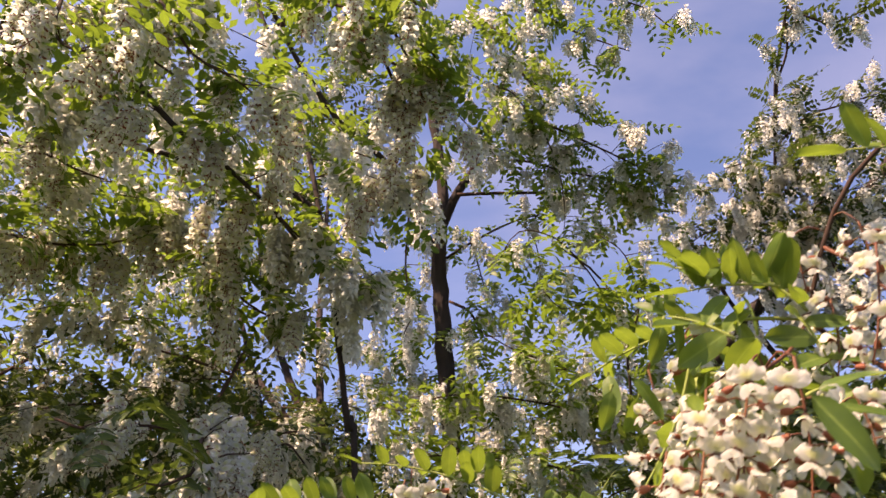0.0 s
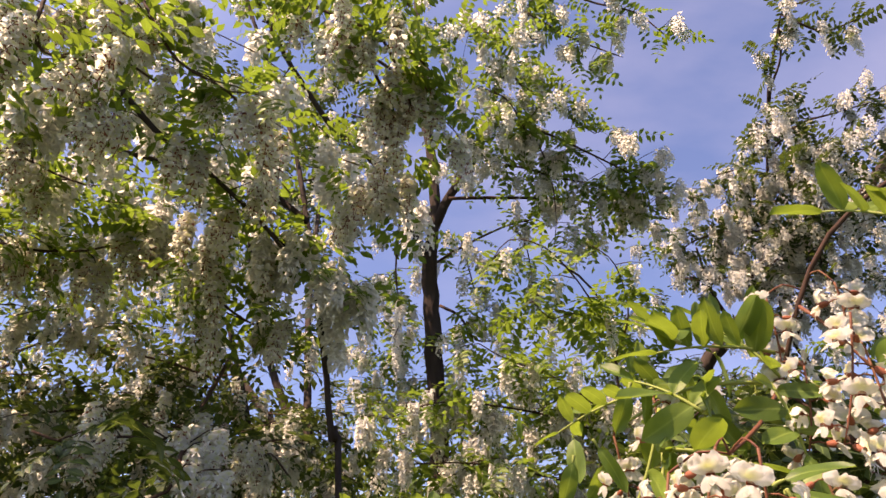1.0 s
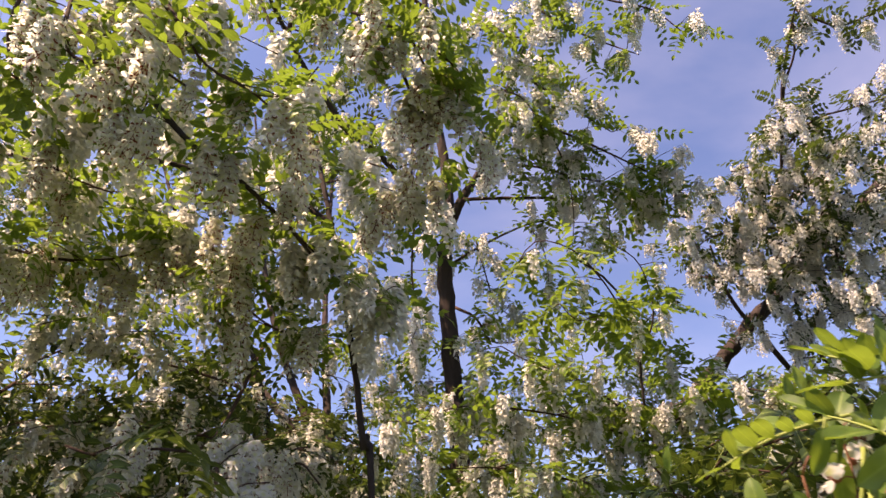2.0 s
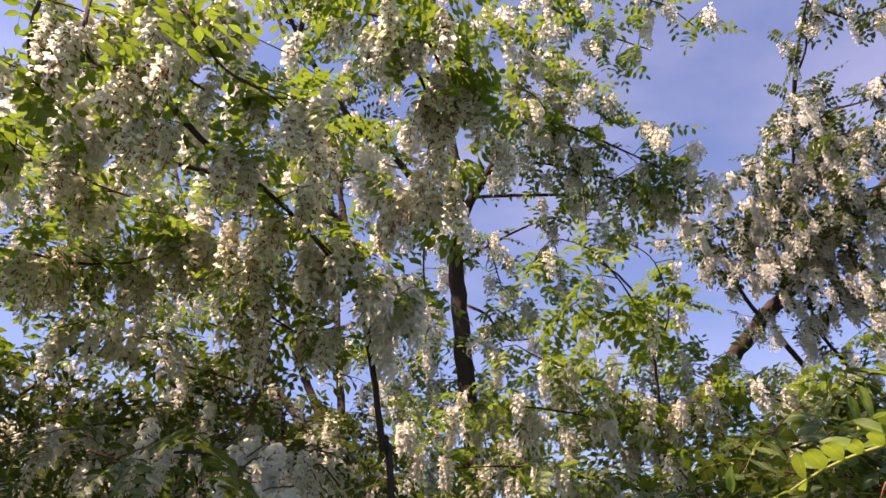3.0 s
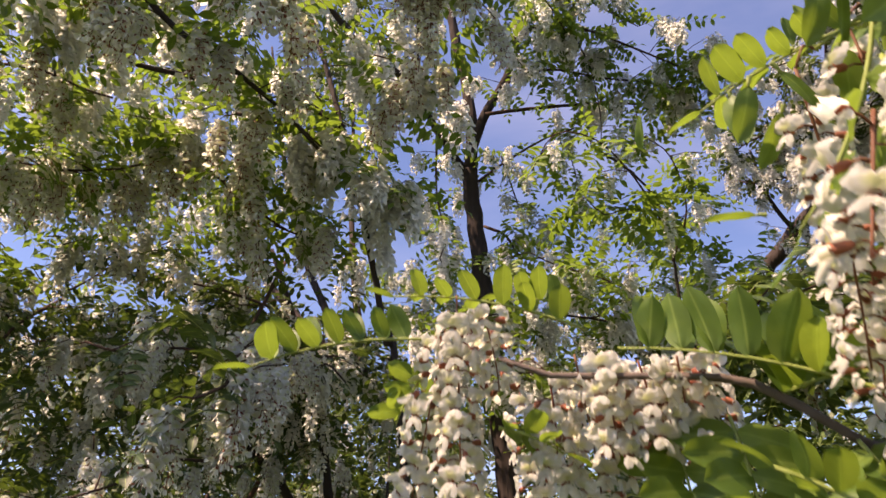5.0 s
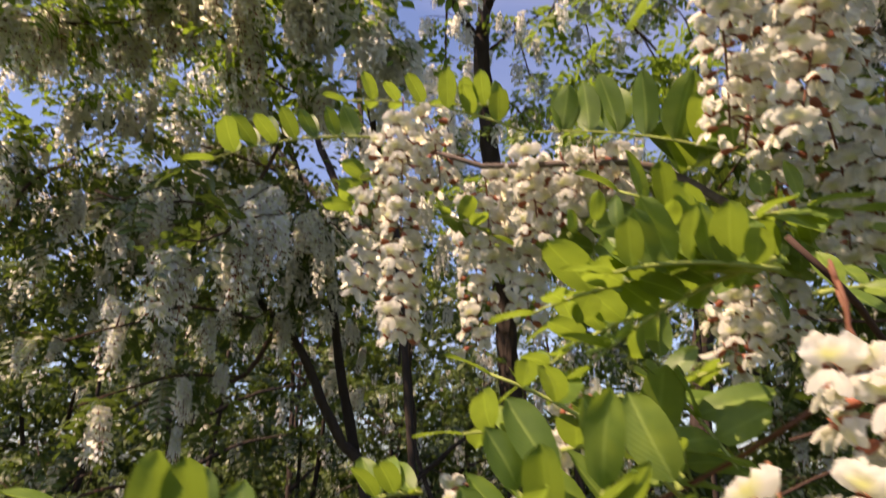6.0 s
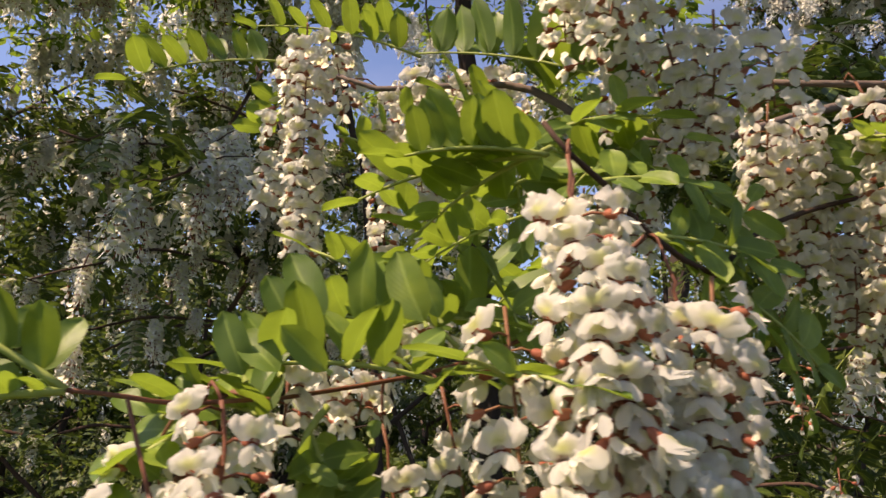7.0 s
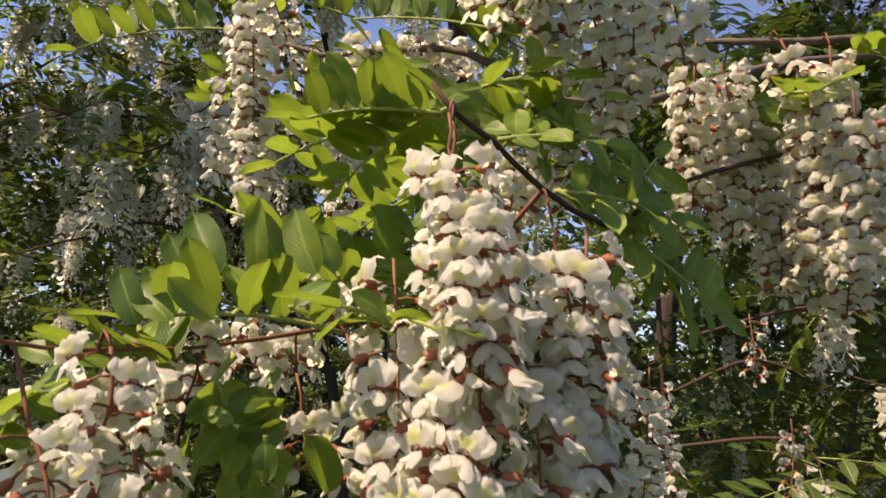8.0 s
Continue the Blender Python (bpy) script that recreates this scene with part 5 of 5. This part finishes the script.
spray.leaf((0.258, 0.455, 1.479), (0.263, 0.434, 1.447), 4, raise_=0.2, size=0.026, up=(0.3, -0.8, 0.4))
spray.leaf((0.144, 0.462, 1.448), (0.114, 0.457, 1.442), 3, raise_=0.6, size=0.026)
# the spray beside the start of the path
spray.trunk([(1.22, 0.57, 1.9), (0.9, 0.56, 1.97), (0.564, 0.295, 1.935), (0.464, 0.291, 1.886), (0.421, 0.314, 1.854), (0.4, 0.34, 1.815), (0.385, 0.36, 1.769)], 0.0028, 0.0014, "branch", 8, TWIG)
spray.trunk([(0.385, 0.36, 1.769), (0.388, 0.34, 1.74), (0.397, 0.32, 1.714), (0.409, 0.308, 1.683)], 0.0016, 0.0022, "branch", 8, TWIG)
spray.trunk([(0.385, 0.36, 1.769), (0.352, 0.349, 1.764), (0.318, 0.349, 1.759), (0.282, 0.36, 1.742)], 0.0014, 0.0009, "twig", 8, STEM)
spray.trunk([(0.4, 0.34, 1.815), (0.409, 0.328, 1.791), (0.418, 0.315, 1.754)], 0.0013, 0.001, "twig", 8, STALK)
spray.trunk([(0.385, 0.36, 1.769), (0.343, 0.321, 1.727), (0.308, 0.289, 1.701)], 0.0013, 0.001, "twig", 8, STALK)
spray.raceme((0.273, 0.363, 1.734), (0.283, 0.43, 1.619), 30, open_share=1.1, size=0.86)
spray.raceme((0.327, 0.406, 1.737), (0.312, 0.427, 1.646), 16, open_share=1.1)
spray.raceme((0.379, 0.337, 1.82), (0.376, 0.347, 1.767), 9, open_share=1.1)
spray.raceme((0.413, 0.316, 1.818), (0.412, 0.321, 1.788), 5, open_share=1.1)
spray.raceme((0.387, 0.334, 1.769), (0.374, 0.333, 1.714), 10, open_share=1.1)
spray.raceme((0.406, 0.303, 1.766), (0.389, 0.309, 1.683), 15, open_share=1.1)
spray.raceme((0.395, 0.288, 1.781), (0.376, 0.302, 1.712), 8, open_share=1.1)
spray.raceme((0.301, 0.361, 1.758), (0.301, 0.365, 1.733), 3, open_share=1.1)
spray.raceme((0.3, 0.284, 1.703), (0.283, 0.29, 1.619), 26, open_share=1.1)
spray.raceme((0.281, 0.302, 1.695), (0.262, 0.303, 1.621), 18, open_share=1.1)
spray.raceme((0.31, 0.263, 1.696), (0.297, 0.277, 1.619), 18, open_share=1.1)
spray.raceme((0.257, 0.311, 1.665), (0.242, 0.311, 1.615), 9, open_share=1.1)
spray.raceme((0.366, 0.314, 1.7), (0.365, 0.313, 1.669), 6, open_share=1.1)
spray.leaf((0.376, 0.341, 1.781), (0.301, 0.34, 1.779), 6, raise_=1.15, size=0.03024, wide=0.84)
spray.leaf((0.373, 0.338, 1.763), (0.345, 0.347, 1.8), 3, raise_=0.3, size=0.03192, wide=0.84)
spray.leaf((0.325, 0.374, 1.774), (0.247, 0.406, 1.75), 6, raise_=0.5, size=0.026, wide=0.84)
spray.leaf((0.294, 0.334, 1.741), (0.25, 0.36, 1.651), 4, raise_=0.2, size=0.03024, up=(1, -0.3, 0.2), wide=0.84)
spray.leaf((0.312, 0.318, 1.733), (0.284, 0.34, 1.76), 3, raise_=0.1, size=0.03528, up=(0, -0.8, 0.6), wide=0.84)
spray.leaf((0.269, 0.417, 1.693), (0.264, 0.418, 1.694), 1, size=0.032, skip=((0, 1), (0, -1)), wide=0.84)
spray.leaf((0.28, 0.335, 1.757), (0.278, 0.337, 1.752), 1, size=0.03528, skip=((0, 1), (0, -1)), up=(0.3, -1, 0.2), wide=0.84)
spray.leaf((0.244, 0.348, 1.717), (0.243, 0.349, 1.713), 1, size=0.0336, skip=((0, 1), (0, -1)), up=(0.3, -1, 0.2), wide=0.84)
spray.leaf((0.257, 0.352, 1.728), (0.26, 0.353, 1.723), 1, size=0.03024, skip=((0, 1), (0, -1)), up=(0.3, -1, 0.2), wide=0.84)
spray.leaf((0.268, 0.372, 1.722), (0.267, 0.374, 1.719), 1, size=0.02856, skip=((0, 1), (0, -1)), up=(0.2, -1, 0.2), wide=0.84)
spray.leaf((0.291, 0.341, 1.762), (0.291, 0.344, 1.759), 1, size=0.03024, skip=((0, 1), (0, -1)), up=(0.3, -1, 0.2), wide=0.84)
spray.leaf((0.295, 0.344, 1.72), (0.277, 0.341, 1.674), 3, raise_=0.2, size=0.0336, up=(1, -0.4, 0.2), wide=0.84)
spray.leaf((0.33, 0.346, 1.766), (0.314, 0.341, 1.706), 3, raise_=0.2, size=0.0336, up=(0.8, -0.6, 0.2), wide=0.84)
spray.leaf((0.286, 0.327, 1.714), (0.328, 0.313, 1.704), 3, raise_=0.1, size=0.02856, wide=0.84)
spray.leaf((0.363, 0.334, 1.758), (0.367, 0.326, 1.712), 3, raise_=0.2, size=0.03024, up=(0.2, -0.9, 0.4), wide=0.84)
spray.leaf((0.332, 0.294, 1.684), (0.336, 0.293, 1.683), 1, size=0.038, skip=((0, 1), (0, -1)), up=(0, -0.7, 0.7), wide=0.84)
spray.leaf((0.323, 0.285, 1.685), (0.328, 0.281, 1.687), 1, size=0.0336, skip=((0, 1), (0, -1)), up=(0, -0.7, 0.7), wide=0.84)
spray.leaf((0.323, 0.243, 1.627), (0.318, 0.244, 1.636), 1, size=0.038, skip=((0, 1), (0, -1)), up=(-0.2, -0.8, 0.5), wide=0.84)
spray.leaf((0.323, 0.274, 1.681), (0.326, 0.275, 1.673), 1, size=0.038, skip=((0, 1), (0, -1)), up=(0.2, -0.9, 0.3), wide=0.84)
spray.leaf((0.417, 0.24, 1.807), (0.389, 0.27, 1.838), 4, raise_=0.5, size=0.03, wide=0.84)
spray.leaf((0.416, 0.266, 1.772), (0.403, 0.275, 1.749), 3, raise_=0.3, size=0.02856, wide=0.84)
spray.leaf((0.311, 0.325, 1.779), (0.295, 0.337, 1.795), 3, raise_=0.4, size=0.02856, wide=0.84)
spray.raceme((0.317, 0.413, 1.736), (0.295, 0.436, 1.615), 20, open_share=1.1, size=0.9)
spray.raceme((0.174, 0.286, 1.404), (0.186, 0.279, 1.384), 8, open_share=1.1, size=0.82)
spray.raceme((0.193, 0.304, 1.400), (0.204, 0.296, 1.381), 7, open_share=1.1, size=0.82)
spray.raceme((0.180, 0.309, 1.427), (0.185, 0.306, 1.403), 8, open_share=1.1, size=0.82)
spray.raceme((0.334, 0.349, 1.473), (0.325, 0.336, 1.374), 24, open_share=1.0)
spray.raceme((0.567, 0.816, 1.493), (0.557, 0.813, 1.425), 12, open_share=0.3)
spray.raceme((0.614, 0.854, 1.384), (0.59, 0.843, 1.289), 16, open_share=0.5)
spray.raceme((0.423, 0.655, 1.432), (0.419, 0.638, 1.327), 26, open_share=1.1)
spray.raceme((0.324, 0.374, 1.683), (0.315, 0.39, 1.594), 20, open_share=1.1)
spray.leaf((0.297, 0.366, 1.75), (0.297, 0.366, 1.748), 1, size=0.038, skip=((0, 1), (0, -1)), up=(0.04, -0.8, 0.42), sag=0, wide=0.90)
spray.leaf((0.252, 0.382, 1.74), (0.252, 0.382, 1.738), 1, size=0.03788, skip=((0, 1), (0, -1)), up=(-0.27, -0.8, 0.80), sag=0, wide=0.88)
spray.leaf((0.271, 0.397, 1.711), (0.27, 0.398, 1.713), 1, size=0.0304, skip=((0, 1), (0, -1)), up=(-0.02, -0.8, 0.58), sag=0, wide=0.83)
spray.leaf((0.335, 0.392, 1.765), (0.335, 0.391, 1.767), 1, size=0.02772, skip=((0, 1), (0, -1)), up=(0.37, -0.8, 0.51), sag=0, wide=0.93)
spray.leaf((0.325, 0.404, 1.77), (0.326, 0.404, 1.772), 1, size=0.038, skip=((0, 1), (0, -1)), up=(-0.44, -0.8, 0.65), sag=0, wide=0.90)
spray.leaf((0.383, 0.37, 1.813), (0.383, 0.369, 1.815), 1, size=0.031, skip=((0, 1), (0, -1)), up=(-0.47, -0.8, 0.72), sag=0, wide=0.88)
spray.leaf((0.362, 0.381, 1.814), (0.362, 0.38, 1.816), 1, size=0.03318, skip=((0, 1), (0, -1)), up=(0.38, -0.8, 0.63), sag=0, wide=0.95)
spray.leaf((0.338, 0.386, 1.812), (0.337, 0.386, 1.813), 1, size=0.0287, skip=((0, 1), (0, -1)), up=(0.30, -0.8, 0.47), sag=0, wide=0.96)
spray.leaf((0.335, 0.379, 1.738), (0.337, 0.379, 1.738), 1, size=0.0299, skip=((0, 1), (0, -1)), up=(-0.40, -0.8, 0.28), sag=0, wide=0.84)
spray.leaf((0.378, 0.364, 1.755), (0.379, 0.365, 1.754), 1, size=0.03184, skip=((0, 1), (0, -1)), up=(-0.06, -0.8, 0.58), sag=0, wide=0.85)
spray.leaf((0.351, 0.328, 1.693), (0.353, 0.327, 1.694), 1, size=0.0267, skip=((0, 1), (0, -1)), up=(-0.11, -0.8, 0.41), sag=0, wide=0.90)
spray.leaf((0.352, 0.371, 1.795), (0.353, 0.372, 1.793), 1, size=0.02957, skip=((0, 1), (0, -1)), up=(0.40, -0.8, 0.61), sag=0, wide=0.96)
spray.leaf((0.303, 0.405, 1.788), (0.303, 0.405, 1.79), 1, size=0.03032, skip=((0, 1), (0, -1)), up=(0.49, -0.8, 0.60), sag=0, wide=0.83)
spray.leaf((0.311, 0.401, 1.791), (0.311, 0.401, 1.792), 1, size=0.02915, skip=((0, 1), (0, -1)), up=(0.46, -0.8, 0.74), sag=0, wide=0.89)
spray.leaf((0.225, 0.428, 1.773), (0.225, 0.429, 1.772), 1, size=0.0259, skip=((0, 1), (0, -1)), up=(-0.29, -0.8, 0.70), sag=0, wide=0.89)
spray.leaf((0.243, 0.433, 1.78), (0.243, 0.432, 1.782), 1, size=0.0271, skip=((0, 1), (0, -1)), up=(-0.44, -0.8, 0.71), sag=0, wide=0.97)
spray.leaf((0.387, 0.376, 1.798), (0.386, 0.375, 1.799), 1, size=0.0292, skip=((0, 1), (0, -1)), up=(0.30, -0.8, 0.45), sag=0, wide=0.83)
spray.leaf((0.326, 0.355, 1.678), (0.324, 0.355, 1.679), 1, size=0.02797, skip=((0, 1), (0, -1)), up=(0.27, -0.8, 0.72), sag=0, wide=0.81)
spray.leaf((0.432, 0.305, 1.779), (0.431, 0.306, 1.778), 1, size=0.02772, skip=((0, 1), (0, -1)), up=(-0.46, -0.8, 0.63), sag=0, wide=0.86)
spray.leaf((0.433, 0.259, 1.844), (0.433, 0.26, 1.845), 1, size=0.0262, skip=((0, 1), (0, -1)), up=(0.48, -0.8, 0.50), sag=0, wide=0.97)
spray.leaf((0.293, 0.43, 1.579), (0.294, 0.43, 1.577), 1, size=0.0208, skip=((0, 1), (0, -1)), up=(0.10, -0.8, 0.22), sag=0, wide=1.02)
spray.leaf((0.31, 0.436, 1.582), (0.31, 0.436, 1.584), 1, size=0.0173, skip=((0, 1), (0, -1)), up=(-0.34, -0.8, 0.23), sag=0, wide=1.15)
spray.leaf((0.323, 0.43, 1.578), (0.323, 0.43, 1.58), 1, size=0.0276, skip=((0, 1), (0, -1)), up=(0.40, -0.8, 0.43), sag=0, wide=1.07)
spray.leaf((0.327, 0.451, 1.568), (0.328, 0.451, 1.57), 1, size=0.0181, skip=((0, 1), (0, -1)), up=(0.10, -0.8, 0.54), sag=0, wide=1.1)
spray.leaf((0.343, 0.486, 1.558), (0.343, 0.485, 1.56), 1, size=0.0289, skip=((0, 1), (0, -1)), up=(-0.07, -0.8, 0.63), sag=0, wide=1.03)
spray.leaf((0.317, 0.435, 1.568), (0.319, 0.436, 1.567), 1, size=0.0295, skip=((0, 1), (0, -1)), up=(0.02, -0.8, 0.53), sag=0, wide=0.98)
spray.leaf((0.357, 0.439, 1.568), (0.358, 0.439, 1.568), 1, size=0.0202, skip=((0, 1), (0, -1)), up=(-0.48, -0.8, 0.57), sag=0, wide=1.11)
spray.leaf((0.359, 0.426, 1.534), (0.36, 0.426, 1.533), 1, size=0.0193, skip=((0, 1), (0, -1)), up=(-0.03, -0.8, 0.61), sag=0, wide=1.05)
spray.leaf((0.373, 0.479, 1.51), (0.374, 0.479, 1.51), 1, size=0.0268, skip=((0, 1), (0, -1)), up=(-0.48, -0.8, 0.24), sag=0, wide=1.12)
spray.leaf((0.392, 0.489, 1.526), (0.394, 0.488, 1.526), 1, size=0.0177, skip=((0, 1), (0, -1)), up=(-0.04, -0.8, 0.56), sag=0, wide=1.04)
spray.leaf((0.387, 0.459, 1.473), (0.386, 0.459, 1.471), 1, size=0.0178, skip=((0, 1), (0, -1)), up=(-0.13, -0.8, 0.56), sag=0, wide=1.04)
spray.leaf((0.404, 0.456, 1.469), (0.405, 0.456, 1.468), 1, size=0.0302, skip=((0, 1), (0, -1)), up=(-0.47, -0.8, 0.54), sag=0, wide=1.13)
spray.leaf((0.418, 0.443, 1.484), (0.416, 0.444, 1.483), 1, size=0.0239, skip=((0, 1), (0, -1)), up=(0.30, -0.8, 0.34), sag=0, wide=1.02)
spray.leaf((0.397, 0.456, 1.497), (0.398, 0.458, 1.495), 1, size=0.0167, skip=((0, 1), (0, -1)), up=(-0.40, -0.8, 0.39), sag=0, wide=1.05)
spray.leaf((0.182, 0.321, 1.433), (0.181, 0.321, 1.435), 1, size=0.0232, skip=((0, 1), (0, -1)), up=(-0.06, -0.8, 0.71), sag=0, wide=1.01)
spray.leaf((0.193, 0.321, 1.435), (0.192, 0.321, 1.436), 1, size=0.0246, skip=((0, 1), (0, -1)), up=(0.15, -0.8, 0.73), sag=0, wide=1.07)
spray.leaf((0.208, 0.323, 1.436), (0.207, 0.322, 1.437), 1, size=0.0266, skip=((0, 1), (0, -1)), up=(-0.38, -0.8, 0.52), sag=0, wide=1.02)
spray.leaf((0.189, 0.34, 1.451), (0.188, 0.34, 1.453), 1, size=0.0245, skip=((0, 1), (0, -1)), up=(0.34, -0.8, 0.31), sag=0, wide=1.04)
spray.leaf((0.2, 0.339, 1.453), (0.199, 0.339, 1.455), 1, size=0.029, skip=((0, 1), (0, -1)), up=(0.14, -0.8, 0.68), sag=0, wide=1.05)
spray.leaf((0.213, 0.345, 1.452), (0.213, 0.344, 1.454), 1, size=0.0334, skip=((0, 1), (0, -1)), up=(-0.21, -0.8, 0.68), sag=0, wide=1.03)
spray.leaf((0.22, 0.352, 1.457), (0.219, 0.351, 1.459), 1, size=0.0305, skip=((0, 1), (0, -1)), up=(-0.08, -0.8, 0.45), sag=0, wide=1.06)
spray.leaf((0.235, 0.346, 1.454), (0.234, 0.346, 1.456), 1, size=0.0312, skip=((0, 1), (0, -1)), up=(-0.34, -0.8, 0.20), sag=0, wide=1.17)
spray.leaf((0.239, 0.358, 1.457), (0.238, 0.358, 1.459), 1, size=0.0243, skip=((0, 1), (0, -1)), up=(0.49, -0.8, 0.46), sag=0, wide=1.17)
spray.leaf((0.214, 0.32, 1.438), (0.215, 0.321, 1.44), 1, size=0.0203, skip=((0, 1), (0, -1)), up=(-0.28, -0.8, 0.65), sag=0, wide=1.15)
spray.leaf((0.231, 0.326, 1.441), (0.232, 0.327, 1.442), 1, size=0.0167, skip=((0, 1), (0, -1)), up=(0.02, -0.8, 0.37), sag=0, wide=1.05)
spray.leaf((0.266, 0.32, 1.436), (0.265, 0.319, 1.437), 1, size=0.0186, skip=((0, 1), (0, -1)), up=(-0.43, -0.8, 0.55), sag=0, wide=1.04)
spray.leaf((0.168, 0.33, 1.43), (0.166, 0.33, 1.431), 1, size=0.0184, skip=((0, 1), (0, -1)), up=(-0.45, -0.8, 0.74), sag=0, wide=1.12)
spray.leaf((0.156, 0.323, 1.422), (0.154, 0.323, 1.423), 1, size=0.0173, skip=((0, 1), (0, -1)), up=(0.40, -0.8, 0.74), sag=0, wide=1.1)
spray.leaf((0.163, 0.315, 1.404), (0.162, 0.314, 1.405), 1, size=0.0174, skip=((0, 1), (0, -1)), up=(0.25, -0.8, 0.30), sag=0, wide=1.04)
spray.leaf((0.161, 0.307, 1.396), (0.159, 0.307, 1.397), 1, size=0.0146, skip=((0, 1), (0, -1)), up=(0.02, -0.8, 0.45), sag=0, wide=1.17)
spray.leaf((0.216, 0.354, 1.414), (0.216, 0.355, 1.416), 1, size=0.0123, skip=((0, 1), (0, -1)), up=(-0.16, -0.8, 0.35), sag=0, wide=1.15)
spray.leaf((0.21, 0.341, 1.401), (0.208, 0.341, 1.402), 1, size=0.0147, skip=((0, 1), (0, -1)), up=(0.28, -0.8, 0.41), sag=0, wide=1.02)
spray.leaf((0.222, 0.335, 1.399), (0.222, 0.335, 1.397), 1, size=0.0171, skip=((0, 1), (0, -1)), up=(0.32, -0.8, 0.30), sag=0, wide=1.14)
spray.leaf((0.231, 0.348, 1.4), (0.232, 0.349, 1.398), 1, size=0.0277, skip=((0, 1), (0, -1)), up=(0.31, -0.8, 0.69), sag=0, wide=0.98)
spray.leaf((0.185, 0.329, 1.412), (0.185, 0.33, 1.414), 1, size=0.0132, skip=((0, 1), (0, -1)), up=(0.36, -0.8, 0.23), sag=0, wide=1.03)
spray.leaf((0.221, 0.376, 1.548), (0.221, 0.374, 1.55), 1, size=0.0129, skip=((0, 1), (0, -1)), up=(0.03, -0.8, 0.45), sag=0, wide=1.07)
spray.leaf((0.23, 0.379, 1.547), (0.23, 0.379, 1.549), 1, size=0.0183, skip=((0, 1), (0, -1)), up=(-0.50, -0.8, 0.23), sag=0, wide=1.01)
spray.leaf((0.24, 0.382, 1.546), (0.24, 0.38, 1.548), 1, size=0.0165, skip=((0, 1), (0, -1)), up=(-0.43, -0.8, 0.78), sag=0, wide=1.15)
spray.leaf((0.25, 0.383, 1.548), (0.25, 0.381, 1.549), 1, size=0.0157, skip=((0, 1), (0, -1)), up=(0.00, -0.8, 0.39), sag=0, wide=1.04)
spray.leaf((0.211, 0.375, 1.544), (0.211, 0.373, 1.545), 1, size=0.0131, skip=((0, 1), (0, -1)), up=(0.15, -0.8, 0.55), sag=0, wide=1.05)
# its crown
spray.bough([(1.3, 0.5, 3.0), (1.1, 0.3, 3.05), (0.8, 0.1, 3.0)], 0.014, 0.004, 8, 30, reach=0.2, start=0.2)
spray.clump((1.2, 0.3, 3.2), (0.45, 0.4, 0.3), 12, 60)
spray.clump((1.5, 0.6, 3.3), (0.45, 0.4, 0.3), 12, 60)
spray.done()
